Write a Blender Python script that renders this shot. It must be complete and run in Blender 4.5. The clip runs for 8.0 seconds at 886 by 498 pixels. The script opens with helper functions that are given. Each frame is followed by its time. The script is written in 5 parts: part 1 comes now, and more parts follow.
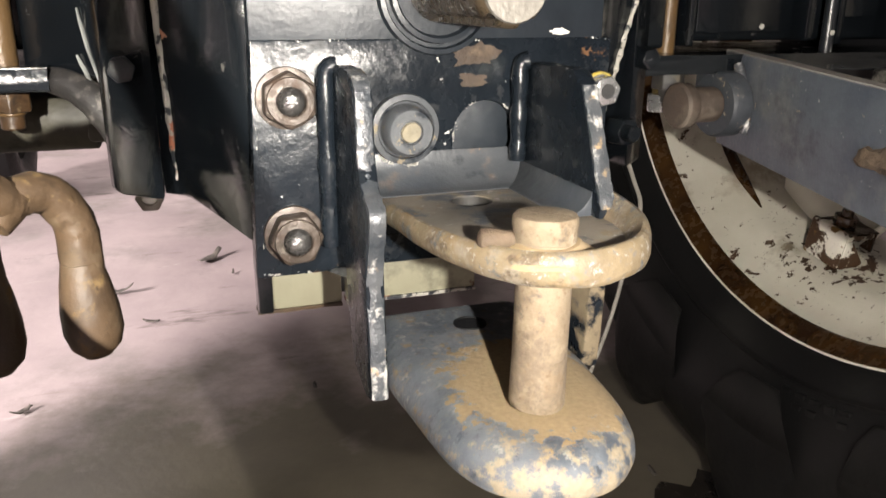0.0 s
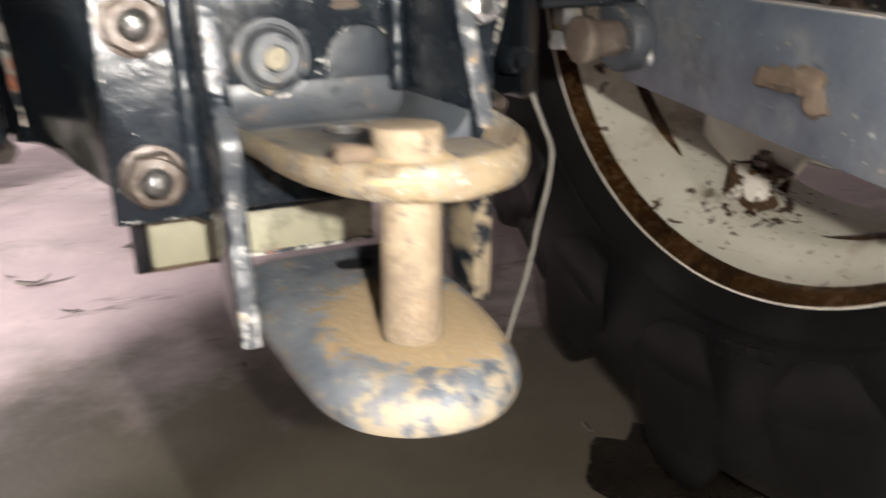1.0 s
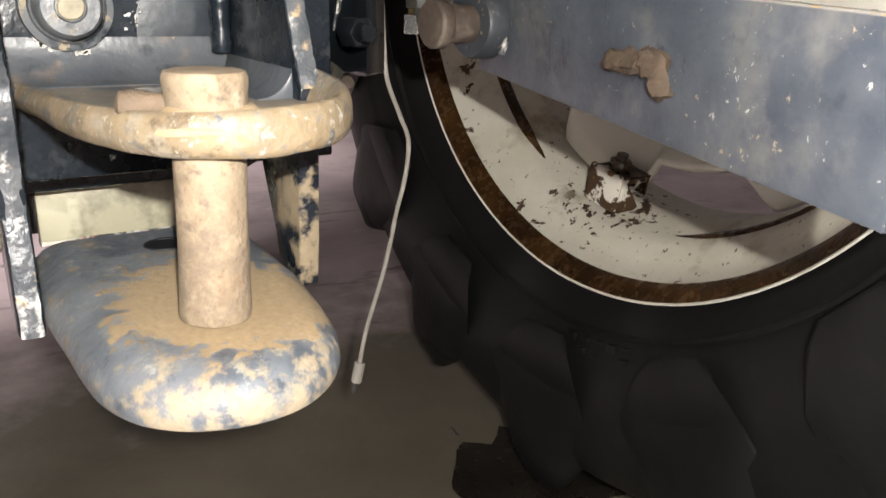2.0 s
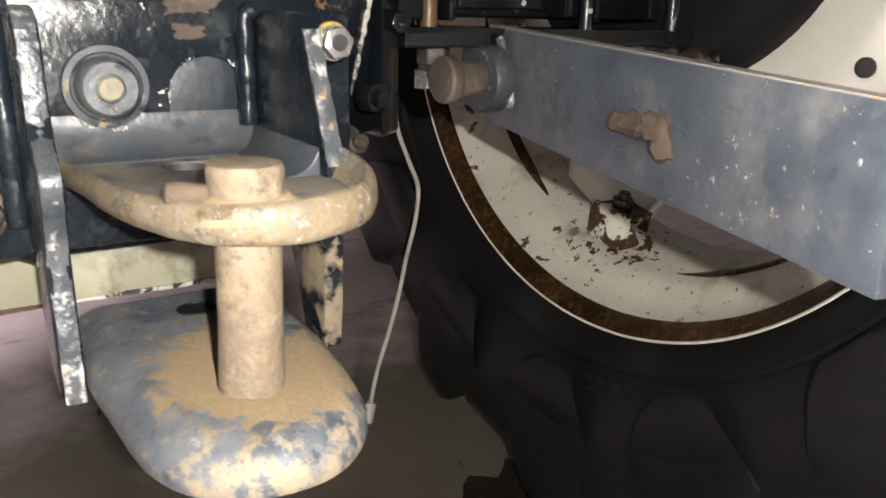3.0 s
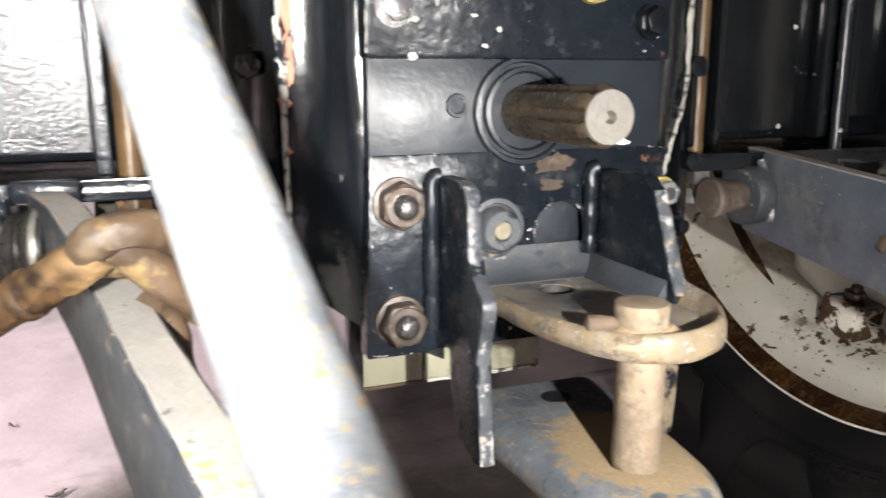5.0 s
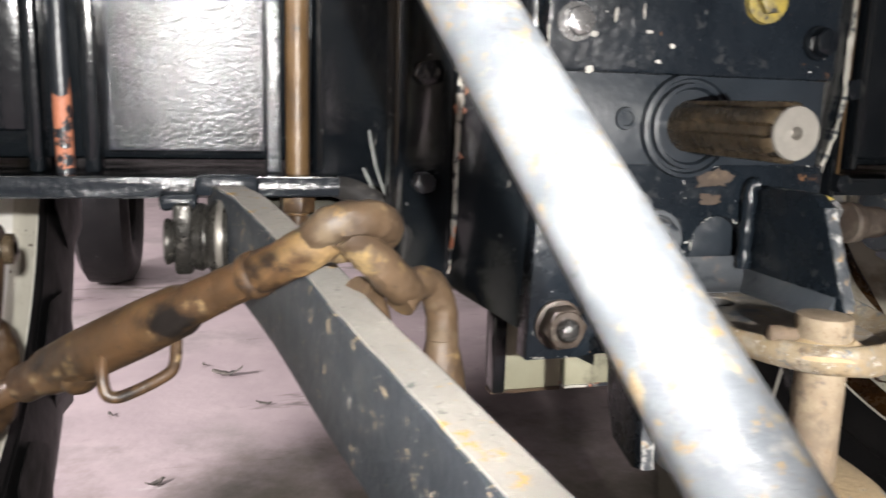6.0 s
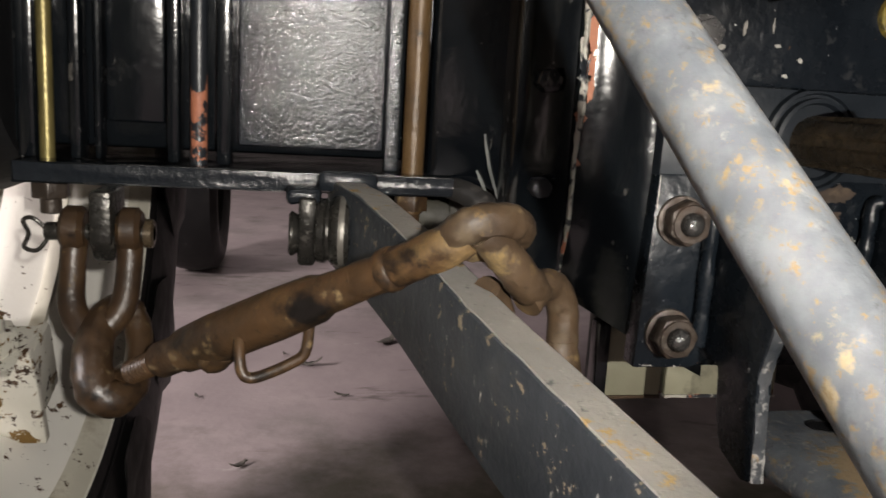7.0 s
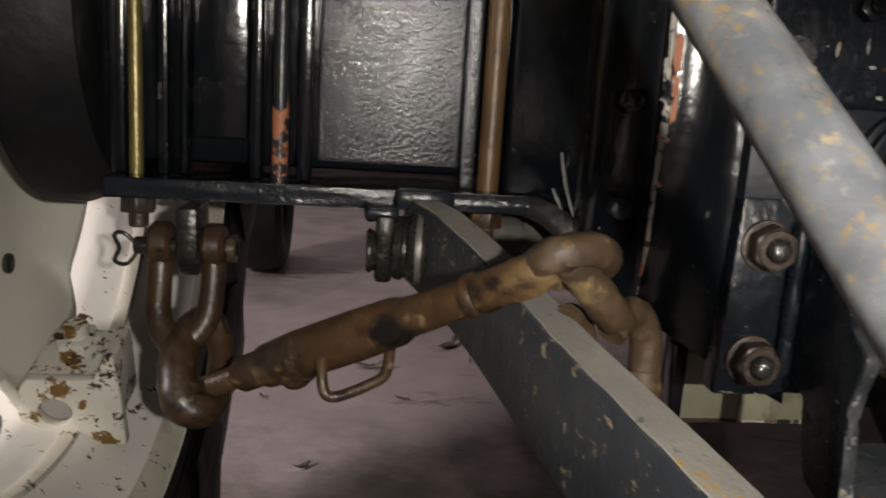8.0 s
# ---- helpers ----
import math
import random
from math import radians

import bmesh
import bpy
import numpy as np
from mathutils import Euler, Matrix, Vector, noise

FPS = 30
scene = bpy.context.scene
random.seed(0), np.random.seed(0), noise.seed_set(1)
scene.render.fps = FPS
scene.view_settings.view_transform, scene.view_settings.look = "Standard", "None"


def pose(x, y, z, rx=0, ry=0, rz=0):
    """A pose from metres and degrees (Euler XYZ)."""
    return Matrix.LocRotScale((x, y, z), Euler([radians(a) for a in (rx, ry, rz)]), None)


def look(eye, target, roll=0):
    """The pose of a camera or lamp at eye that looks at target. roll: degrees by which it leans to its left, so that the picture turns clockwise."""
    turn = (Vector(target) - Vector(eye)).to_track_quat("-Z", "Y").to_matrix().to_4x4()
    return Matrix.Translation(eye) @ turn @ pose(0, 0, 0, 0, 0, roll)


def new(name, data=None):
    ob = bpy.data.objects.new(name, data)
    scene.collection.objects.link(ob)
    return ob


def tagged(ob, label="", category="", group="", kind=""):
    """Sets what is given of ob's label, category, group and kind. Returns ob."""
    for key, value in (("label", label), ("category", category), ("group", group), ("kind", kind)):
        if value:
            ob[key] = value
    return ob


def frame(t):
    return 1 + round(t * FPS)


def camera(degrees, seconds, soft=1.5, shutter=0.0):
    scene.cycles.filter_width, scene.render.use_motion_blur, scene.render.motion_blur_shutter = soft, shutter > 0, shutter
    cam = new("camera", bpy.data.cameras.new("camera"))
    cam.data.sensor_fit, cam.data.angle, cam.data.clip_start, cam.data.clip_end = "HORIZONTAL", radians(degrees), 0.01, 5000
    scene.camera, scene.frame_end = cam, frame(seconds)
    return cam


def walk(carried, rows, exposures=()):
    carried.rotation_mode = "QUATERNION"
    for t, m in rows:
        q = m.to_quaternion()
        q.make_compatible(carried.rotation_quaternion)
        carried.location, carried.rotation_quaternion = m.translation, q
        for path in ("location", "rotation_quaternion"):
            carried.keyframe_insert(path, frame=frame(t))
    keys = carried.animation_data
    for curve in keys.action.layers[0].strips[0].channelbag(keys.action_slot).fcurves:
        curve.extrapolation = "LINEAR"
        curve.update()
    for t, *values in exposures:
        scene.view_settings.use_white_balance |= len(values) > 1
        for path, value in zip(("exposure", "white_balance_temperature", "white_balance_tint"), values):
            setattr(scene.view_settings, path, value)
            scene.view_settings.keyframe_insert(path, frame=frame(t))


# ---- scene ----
cam = camera(59.1, 8.0, shutter=0.6)
PATH = [
    (0, (-0.145, -0.422, 0.688), (0.49, 1.375, 0.081), 0.4),
    (0.5, (-0.14, -0.424, 0.682), (0.504, 1.356, 0.037), -0.1),
    (1, (-0.106, -0.415, 0.655), (0.65, 1.317, 0.001), -1.3),
    (1.5, (-0.073, -0.402, 0.624), (0.936, 1.198, -0.023), 1.3),
    (3, (-0.088, -0.41, 0.654), (0.949, 1.204, 0.087), 1.3),
    (3.5, (-0.107, -0.418, 0.67), (0.863, 1.247, 0.134), 0.7),
    (3.8, (-0.122, -0.427, 0.684), (0.782, 1.282, 0.17), 0.2),
    (4, (-0.137, -0.436, 0.694), (0.712, 1.305, 0.198), -0.1),
    (4.5, (-0.184, -0.454, 0.711), (0.551, 1.35, 0.257), -0.2),
    (4.7, (-0.201, -0.458, 0.712), (0.509, 1.36, 0.273), -0.3),
    (5.8, (-0.278, -0.458, 0.705), (0.287, 1.424, 0.332), 1.2),
    (6, (-0.292, -0.457, 0.704), (0.238, 1.436, 0.334), 1.7),
    (6.5, (-0.311, -0.458, 0.702), (0.129, 1.458, 0.334), 2.9),
    (7, (-0.325, -0.464, 0.705), (0.034, 1.468, 0.332), 3.5),
    (7.5, (-0.328, -0.467, 0.709), (-0.028, 1.475, 0.337), 4.0),
    (8, (-0.339, -0.461, 0.717), (-0.124, 1.49, 0.337), 3.6),
]
walk(cam, [(t, look(eye, target, roll)) for t, eye, target, roll in PATH],
     exposures=[(0.0, 1.13, 6980, 10), (1.0, 1.20, 6800, 10), (1.5, 1.36, 6780, 10), (3.0, 1.10, 6750, 10), (4.0, 1.45, 6520, 10), (4.7, 1.32, 6520, 10), (5.8, 0.80, 6480, 10), (6.2, 0.66, 6520, 10), (6.6, 0.18, 6680, 10), (7.0, -0.48, 6880, 10), (7.5, -0.98, 6920, 10), (8.0, -1.10, 6950, 10)])

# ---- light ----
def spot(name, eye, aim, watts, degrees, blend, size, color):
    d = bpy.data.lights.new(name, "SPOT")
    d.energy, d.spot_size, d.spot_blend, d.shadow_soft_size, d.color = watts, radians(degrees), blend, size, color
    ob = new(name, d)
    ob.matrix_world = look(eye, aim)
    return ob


# two fixed lamps stand in for the one torch that moves with the camera: one over the hitch and the near wheel, one over
# the axle arm with the turnbuckle
spot("torch_stand_in", (-0.088, -0.495, 0.690), (0.325, 0.110, 0.460), 14.5, 88, 0.38, 0.005, (1.0, 0.97, 0.935))
spot("torch_stand_in", (-0.280, -0.560, 0.745), (-0.490, -0.030, 0.680), 29.0, 98, 0.55, 0.005, (1.0, 0.97, 0.935))

# daylight through the high gate behind and to the left: it falls through the wheel cut-outs on the rim, and the wheel shades the floor round the hitch
gate = bpy.data.lights.new("gate_light", "AREA")
gate.shape, gate.size, gate.size_y, gate.energy, gate.color = "RECTANGLE", 1.4, 1.1, 490.0, (1.0, 0.93, 0.96)
new("gate_light", gate).matrix_world = look((-4.3, -1.0, 2.3), (-0.3, 1.0, 0.0))
# unseen ceiling lamp, added to brighten the floor in front of the tractor
strip = bpy.data.lights.new("ceiling_fill", "AREA")
strip.shape, strip.size, strip.size_y, strip.energy, strip.color = "RECTANGLE", 1.6, 0.3, 35.0, (1.0, 0.93, 0.96)
new("ceiling_fill", strip).matrix_world = look((-1.0, 3.4, 2.85), (-1.0, 3.4, 0))

world = bpy.data.worlds.new("room_dark")
scene.world = world
world.use_nodes = True
world.node_tree.nodes["Background"].inputs[0].default_value = (0.5, 0.5, 0.55, 1)
world.node_tree.nodes["Background"].inputs[1].default_value = 0.003


# ---- materials ----
def mat(name, base, second, rough=0.5, metal=0.0, mottle=14.0, chips=(), bump=0.25, grain=260.0, bump_size=0.0015, coat=0.0, spread=(0.35, 0.65), rough_var=0.12, spec=0.5, fine=2.2, coarse=0.8):
    """base and second mix in mottles; chips: rows of (colour, scale, threshold, softness, roughness, stretch)."""
    m = bpy.data.materials.new(name)
    m.use_nodes = True
    nt = m.node_tree
    n, l = nt.nodes, nt.links
    bsdf = n["Principled BSDF"]
    tc = n.new("ShaderNodeTexCoord")

    def noise_at(scale, detail=5.0, stretch=(1, 1, 1), offset=0.0, rough_=0.6):
        mp = n.new("ShaderNodeMapping")
        mp.inputs["Scale"].default_value = stretch
        mp.inputs["Location"].default_value = (offset, offset * 0.7, -offset)
        l.new(tc.outputs["Object"], mp.inputs["Vector"])
        t = n.new("ShaderNodeTexNoise")
        t.inputs["Scale"].default_value, t.inputs["Detail"].default_value, t.inputs["Roughness"].default_value = scale, detail, rough_
        l.new(mp.outputs["Vector"], t.inputs["Vector"])
        return t.outputs["Fac"]

    def ramp(fac, a, b):
        r = n.new("ShaderNodeMapRange")
        r.inputs["From Min"].default_value, r.inputs["From Max"].default_value = a, b
        r.clamp = True
        l.new(fac, r.inputs["Value"])
        return r.outputs["Result"]

    def mix(fac, a, b):
        x = n.new("ShaderNodeMix")
        x.data_type = "RGBA"
        l.new(fac, x.inputs[0])
        for sock, v in ((x.inputs[6], a), (x.inputs[7], b)):
            if isinstance(v, tuple):
                sock.default_value = (*v, 1)
            else:
                l.new(v, sock)
        return x.outputs[2]

    def mixf(fac, a, b):
        x = n.new("ShaderNodeMix")
        x.data_type = "FLOAT"
        l.new(fac, x.inputs[0])
        for sock, v in ((x.inputs[2], a), (x.inputs[3], b)):
            if isinstance(v, (int, float)):
                sock.default_value = v
            else:
                l.new(v, sock)
        return x.outputs[0]

    col = mix(ramp(noise_at(mottle, 7, offset=1.3), *spread), base, second)
    ro = mixf(noise_at(mottle * 5, 4, offset=4.1), max(0.03, rough - rough_var), min(1.0, rough + rough_var))
    me = metal
    crust = None
    for k, (c, sc, th, soft, cr, stretch, *where) in enumerate(chips):
        sc *= fine
        # broad patches gather the chips, so that they come in clusters
        gather = noise_at(sc * 0.22, 2, offset=3.3 + 1.7 * k)
        add = n.new("ShaderNodeMath")
        add.operation = "MULTIPLY_ADD"
        l.new(gather, add.inputs[0])
        add.inputs[1].default_value = 0.30
        l.new(noise_at(sc, 8, stretch, offset=7.7 + 3.1 * k, rough_=0.66), add.inputs[2])
        level = add.outputs[0]
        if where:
            # a patch with a place of its own (stains, the floor's painted shade): centre, radii, gain
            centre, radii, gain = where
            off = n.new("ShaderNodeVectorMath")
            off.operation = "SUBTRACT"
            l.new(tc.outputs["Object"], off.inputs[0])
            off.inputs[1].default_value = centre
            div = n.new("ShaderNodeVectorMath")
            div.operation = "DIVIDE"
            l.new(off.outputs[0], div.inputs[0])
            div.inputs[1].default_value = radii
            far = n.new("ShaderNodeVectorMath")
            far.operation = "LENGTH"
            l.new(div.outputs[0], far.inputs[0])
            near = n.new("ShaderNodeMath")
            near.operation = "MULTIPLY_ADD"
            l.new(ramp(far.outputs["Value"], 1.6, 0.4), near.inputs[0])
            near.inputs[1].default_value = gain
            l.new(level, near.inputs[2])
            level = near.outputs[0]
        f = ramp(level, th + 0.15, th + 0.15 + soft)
        if where:
            crust = f
        shade = mix(noise_at(sc * 3, 3, offset=2.2 + k), c, tuple(v * 0.55 for v in c))
        col = mix(f, col, shade)
        ro = mixf(f, ro, cr)
        if metal:
            me = mixf(f, me, 0.0)
    bsdf.inputs["Specular IOR Level"].default_value = spec
    l.new(col, bsdf.inputs["Base Color"])
    l.new(ro, bsdf.inputs["Roughness"])
    if isinstance(me, (int, float)):
        bsdf.inputs["Metallic"].default_value = me
    else:
        l.new(me, bsdf.inputs["Metallic"])
    bsdf.inputs["Coat Weight"].default_value = coat
    bsdf.inputs["Coat Roughness"].default_value = 0.12
    b1 = n.new("ShaderNodeBump")
    b1.inputs["Strength"].default_value, b1.inputs["Distance"].default_value = bump, bump_size
    l.new(noise_at(grain, 4, offset=9.2), b1.inputs["Height"])
    b2 = n.new("ShaderNodeBump")
    b2.inputs["Strength"].default_value, b2.inputs["Distance"].default_value = bump * coarse, bump_size * 3
    l.new(noise_at(grain * 0.16, 3, offset=5.5), b2.inputs["Height"])
    l.new(b1.outputs["Normal"], b2.inputs["Normal"])
    last = b2
    if crust is not None:
        last = n.new("ShaderNodeBump")
        last.inputs["Strength"].default_value, last.inputs["Distance"].default_value = 0.35, 0.001
        l.new(crust, last.inputs["Height"])
        l.new(b2.outputs["Normal"], last.inputs["Normal"])
    l.new(last.outputs["Normal"], bsdf.inputs["Normal"])
    if coat:
        l.new(last.outputs["Normal"], bsdf.inputs["Coat Normal"])
    return m


ONE = (1, 1, 1)
RUST = (0.13, 0.064, 0.030)
WHITE = (0.75, 0.74, 0.70)
ORANGE = (0.46, 0.17, 0.095)
black = mat("black_enamel", (0.0032, 0.0042, 0.0055), (0.0056, 0.0072, 0.0088), 0.17, chips=[((0.30, 0.29, 0.26), 60, 0.705, 0.02, 0.6, ONE), ((0.0095, 0.0105, 0.0115), 9, 0.6, 0.1, 0.40, ONE), ((0.10, 0.095, 0.085), 34, 0.68, 0.05, 0.6, (1, 1, 0.4))], bump=0.24, grain=120, bump_size=0.0012, spec=0.55, rough_var=0.08)
black_rough = mat("black_dusty_iron", (0.014, 0.015, 0.017), (0.035, 0.032, 0.028), 0.55, chips=[((0.12, 0.10, 0.07), 16, 0.60, 0.12, 0.8, ONE)], bump=0.5, grain=120)
hammered = mat("black_hammered_enamel", (0.024, 0.028, 0.033), (0.026, 0.030, 0.036), 0.20, bump=0.80, grain=320, bump_size=0.0013, chips=[((0.10, 0.11, 0.11), 50, 0.70, 0.03, 0.5, ONE)], rough_var=0.05, spec=1.0, coat=1.0, coarse=0.12)
slate = mat("slate_enamel", (0.0042, 0.0062, 0.0088), (0.0088, 0.0120, 0.0160), 0.27, chips=[((0.036, 0.038, 0.040), 26, 0.60, 0.10, 0.55, ONE), (RUST, 20, 0.68, 0.012, 0.8, ONE), (WHITE, 60, 0.70, 0.012, 0.6, ONE), ((0.19, 0.15, 0.098), 26, 0.74, 0.08, 0.85, ONE, (0.057, -0.082, 0.530), (0.02, 0.04, 0.04), 0.30)], bump=0.40, grain=140, spec=0.27, rough_var=0.09)
slate_clean = mat("slate_enamel_smooth", (0.0080, 0.0110, 0.0150), (0.017, 0.022, 0.028), 0.40, chips=[((0.26, 0.21, 0.15), 48, 0.72, 0.01, 0.7, ONE), ((0.055, 0.060, 0.064), 14, 0.58, 0.12, 0.5, ONE)], bump=0.16, spec=0.42)
arm_paint = mat("grey_enamel_dusty", (0.020, 0.024, 0.030), (0.038, 0.043, 0.050), 0.46, chips=[((0.075, 0.077, 0.078), 13, 0.60, 0.12, 0.7, ONE), ((0.33, 0.27, 0.19), 62, 0.63, 0.02, 0.8, ONE), ((0.40, 0.38, 0.33), 120, 0.66, 0.02, 0.8, (1, 1, 0.4))], bump=0.35, grain=190)
arm_right = mat("blue_grey_enamel_dusty", (0.036, 0.045, 0.060), (0.074, 0.085, 0.100), 0.42, chips=[((0.155, 0.156, 0.154), 9, 0.545, 0.14, 0.6, ONE), ((0.032, 0.040, 0.052), 11, 0.565, 0.12, 0.4, ONE), ((0.38, 0.31, 0.22), 46, 0.66, 0.02, 0.8, ONE), ((0.46, 0.44, 0.40), 90, 0.67, 0.02, 0.8, ONE), ((0.028, 0.036, 0.048), 24, 0.90, 0.12, 0.5, ONE, (0.272, -0.075, 0.592), (0.03, 0.040, 0.022), 0.50)], bump=0.4, grain=170, mottle=20, spec=0.7)
arm_edge = mat("worn_grey_edge", (0.27, 0.25, 0.225), (0.19, 0.18, 0.168), 0.55, chips=[((0.42, 0.28, 0.11), 40, 0.615, 0.06, 0.8, ONE), ((0.38, 0.36, 0.32), 90, 0.59, 0.10, 0.6, ONE), ((0.10, 0.10, 0.10), 90, 0.61, 0.10, 0.6, ONE)], bump=0.3, grain=320)
bar_paint = mat("grey_rod_paint", (0.150, 0.160, 0.170), (0.092, 0.101, 0.112), 0.38, chips=[((0.26, 0.255, 0.24), 60, 0.59, 0.10, 0.6, ONE), ((0.34, 0.275, 0.17), 70, 0.59, 0.10, 0.8, ONE), ((0.27, 0.190, 0.092), 80, 0.60, 0.09, 0.8, ONE), ((0.27, 0.190, 0.095), 130, 0.59, 0.07, 0.8, ONE), ((0.08, 0.085, 0.09), 90, 0.60, 0.12, 0.6, ONE)], bump=0.4, grain=220, mottle=50, spread=(0.40, 0.60))
worn_edge = mat("worn_bare_edge", (0.080, 0.084, 0.090), (0.034, 0.040, 0.047), 0.36, 0.15, chips=[((0.46, 0.45, 0.43), 50, 0.555, 0.10, 0.35, ONE), ((0.030, 0.036, 0.044), 34, 0.58, 0.07, 0.35, ONE), ((0.35, 0.245, 0.135), 40, 0.595, 0.08, 0.8, ONE)], bump=0.9, grain=150, mottle=70)
mud = mat("dried_mud", (0.30, 0.225, 0.135), (0.25, 0.182, 0.104), 0.95, bump=0.3, grain=700, mottle=60, chips=[((0.49, 0.385, 0.25), 50, 0.55, 0.18, 0.95, ONE), ((0.31, 0.22, 0.12), 60, 0.58, 0.15, 0.95, ONE)], bump_size=0.0007, coarse=0.4)
muddy_steel = mat("mud_caked_steel", (0.225, 0.180, 0.123), (0.165, 0.127, 0.085), 0.75, chips=[((0.19, 0.135, 0.085), 14, 0.50, 0.22, 0.9, ONE), ((0.34, 0.285, 0.21), 30, 0.54, 0.18, 0.7, ONE), ((0.105, 0.082, 0.060), 52, 0.575, 0.12, 0.6, ONE), ((0.15, 0.100, 0.058), 150, 0.55, 0.20, 0.9, ONE), ((0.17, 0.13, 0.09), 80, 0.66, 0.18, 0.8, ONE, (0, -0.15, 0.535), (0.03, 0.03, 0.024), 0.28)], bump=0.75, grain=220, mottle=50, bump_size=0.0013)
tongue_paint = mat("slate_paint_mud_wear", (0.048, 0.057, 0.070), (0.100, 0.110, 0.122), 0.46, chips=[((0.25, 0.19, 0.118), 46, 0.56, 0.10, 0.85, ONE), ((0.26, 0.255, 0.235), 70, 0.575, 0.12, 0.45, ONE), ((0.040, 0.048, 0.060), 50, 0.575, 0.09, 0.4, ONE), ((0.26, 0.215, 0.15), 60, 0.60, 0.12, 0.8, ONE, (0.0, -0.185, 0.499), (0.07, 0.05, 0.014), 0.19), ((0.255, 0.185, 0.103), 60, 0.94, 0.05, 0.95, ONE, (0.006, -0.124, 0.516), (0.040, 0.050, 0.03), 0.90)], bump=0.55, grain=240, bump_size=0.001, mottle=40)
rim_band = mat("mud_worn_band", (0.200, 0.155, 0.096), (0.130, 0.100, 0.063), 0.54, chips=[((0.23, 0.155, 0.065), 24, 0.54, 0.14, 0.8, ONE), ((0.29, 0.26, 0.21), 40, 0.54, 0.16, 0.5, ONE), ((0.095, 0.070, 0.045), 36, 0.56, 0.12, 0.8, ONE), ((0.16, 0.155, 0.145), 110, 0.57, 0.16, 0.6, ONE), ((0.085, 0.096, 0.108), 30, 0.585, 0.06, 0.45, ONE), ((0.40, 0.38, 0.34), 130, 0.595, 0.08, 0.4, ONE), ((0.085, 0.095, 0.108), 40, 0.75, 0.09, 0.45, ONE, (-0.050, -0.06, 0.588), (0.02, 0.05, 0.03), 0.28)], bump=0.7, grain=200, mottle=50, bump_size=0.0012)
rust = mat("brown_rust", (0.078, 0.042, 0.019), (0.030, 0.018, 0.010), 0.42, chips=[((0.130, 0.072, 0.028), 15, 0.54, 0.14, 0.6, ONE), ((0.014, 0.010, 0.008), 18, 0.57, 0.12, 0.36, ONE), ((0.205, 0.140, 0.065), 46, 0.585, 0.12, 0.85, ONE), ((0.024, 0.015, 0.009), 80, 0.575, 0.12, 0.5, ONE), ((0.011, 0.009, 0.008), 30, 0.74, 0.24, 0.34, ONE, (-0.319, -0.058, 0.592), (0.016, 0.020, 0.015), 0.52), ((0.23, 0.145, 0.055), 34, 0.72, 0.34, 0.9, ONE, (-0.252, -0.108, 0.636), (0.028, 0.024, 0.018), 0.36)], bump=0.4, grain=260, mottle=26, bump_size=0.001, rough_var=0.15, coarse=0.6)
rust_dust = mat("rust_with_dust", (0.082, 0.052, 0.029), (0.038, 0.024, 0.014), 0.52, chips=[((0.130, 0.094, 0.055), 16, 0.54, 0.14, 0.8, ONE), ((0.038, 0.025, 0.016), 20, 0.575, 0.12, 0.45, ONE), ((0.18, 0.115, 0.045), 40, 0.595, 0.10, 0.9, ONE), ((0.050, 0.032, 0.019), 80, 0.57, 0.12, 0.5, ONE), ((0.20, 0.135, 0.055), 34, 0.74, 0.14, 0.9, ONE, (-0.245, -0.108, 0.630), (0.026, 0.022, 0.016), 0.36)], bump=0.4, grain=240, mottle=28, bump_size=0.001, rough_var=0.15, coarse=0.6)
rust_wet = mat("oiled_rust", (0.048, 0.023, 0.008), (0.022, 0.011, 0.0055), 0.26, bump=0.6, grain=110, mottle=16, chips=[((0.13, 0.066, 0.021), 7, 0.50, 0.36, 0.30, ONE), ((0.012, 0.008, 0.006), 24, 0.61, 0.14, 0.3, ONE)])
cream = mat("cream_wheel_paint", (0.64, 0.615, 0.53), (0.54, 0.515, 0.43), 0.40, chips=[((0.42, 0.36, 0.27), 5, 0.57, 0.14, 0.6, ONE), ((0.075, 0.036, 0.015), 20, 0.63, 0.02, 0.8, ONE), ((0.09, 0.045, 0.02), 60, 0.655, 0.02, 0.8, ONE), ((0.060, 0.028, 0.011), 26, 0.755, 0.02, 0.7, ONE, (0.640, 0.310, 0.400), (0.08, 0.085, 0.08), 0.27), ((0.36, 0.31, 0.22), 4, 0.60, 0.14, 0.7, (1, 1, 1))], bump=0.2, grain=120, mottle=7)
lug_cream = mat("cream_paint_rusting_through", (0.76, 0.74, 0.66), (0.68, 0.66, 0.58), 0.42, fine=1.0, chips=[((0.070, 0.034, 0.013), 12, 0.50, 0.02, 0.75, ONE), ((0.22, 0.125, 0.03), 20, 0.58, 0.03, 0.8, ONE), ((0.045, 0.024, 0.012), 30, 0.60, 0.02, 0.8, ONE)], bump=0.35, grain=150, mottle=9)
lug_white = mat("white_paint_rusting_through", (0.70, 0.68, 0.61), (0.60, 0.58, 0.50), 0.42, chips=[((0.085, 0.040, 0.015), 11, 0.60, 0.02, 0.75, ONE), ((0.22, 0.125, 0.03), 20, 0.58, 0.03, 0.8, ONE), ((0.045, 0.024, 0.012), 30, 0.62, 0.02, 0.8, ONE)], bump=0.35, grain=150, mottle=9)
# cream rim paint brightened for the lamplight that falls on the left wheel
lit_wheel = mat("lit_cream_wheel_paint", (0.84, 0.82, 0.77), (0.77, 0.75, 0.70), 0.40, chips=[((0.085, 0.040, 0.015), 16, 0.635, 0.02, 0.8, ONE), ((0.11, 0.055, 0.022), 40, 0.66, 0.02, 0.8, ONE)], bump=0.2, grain=110, mottle=6)
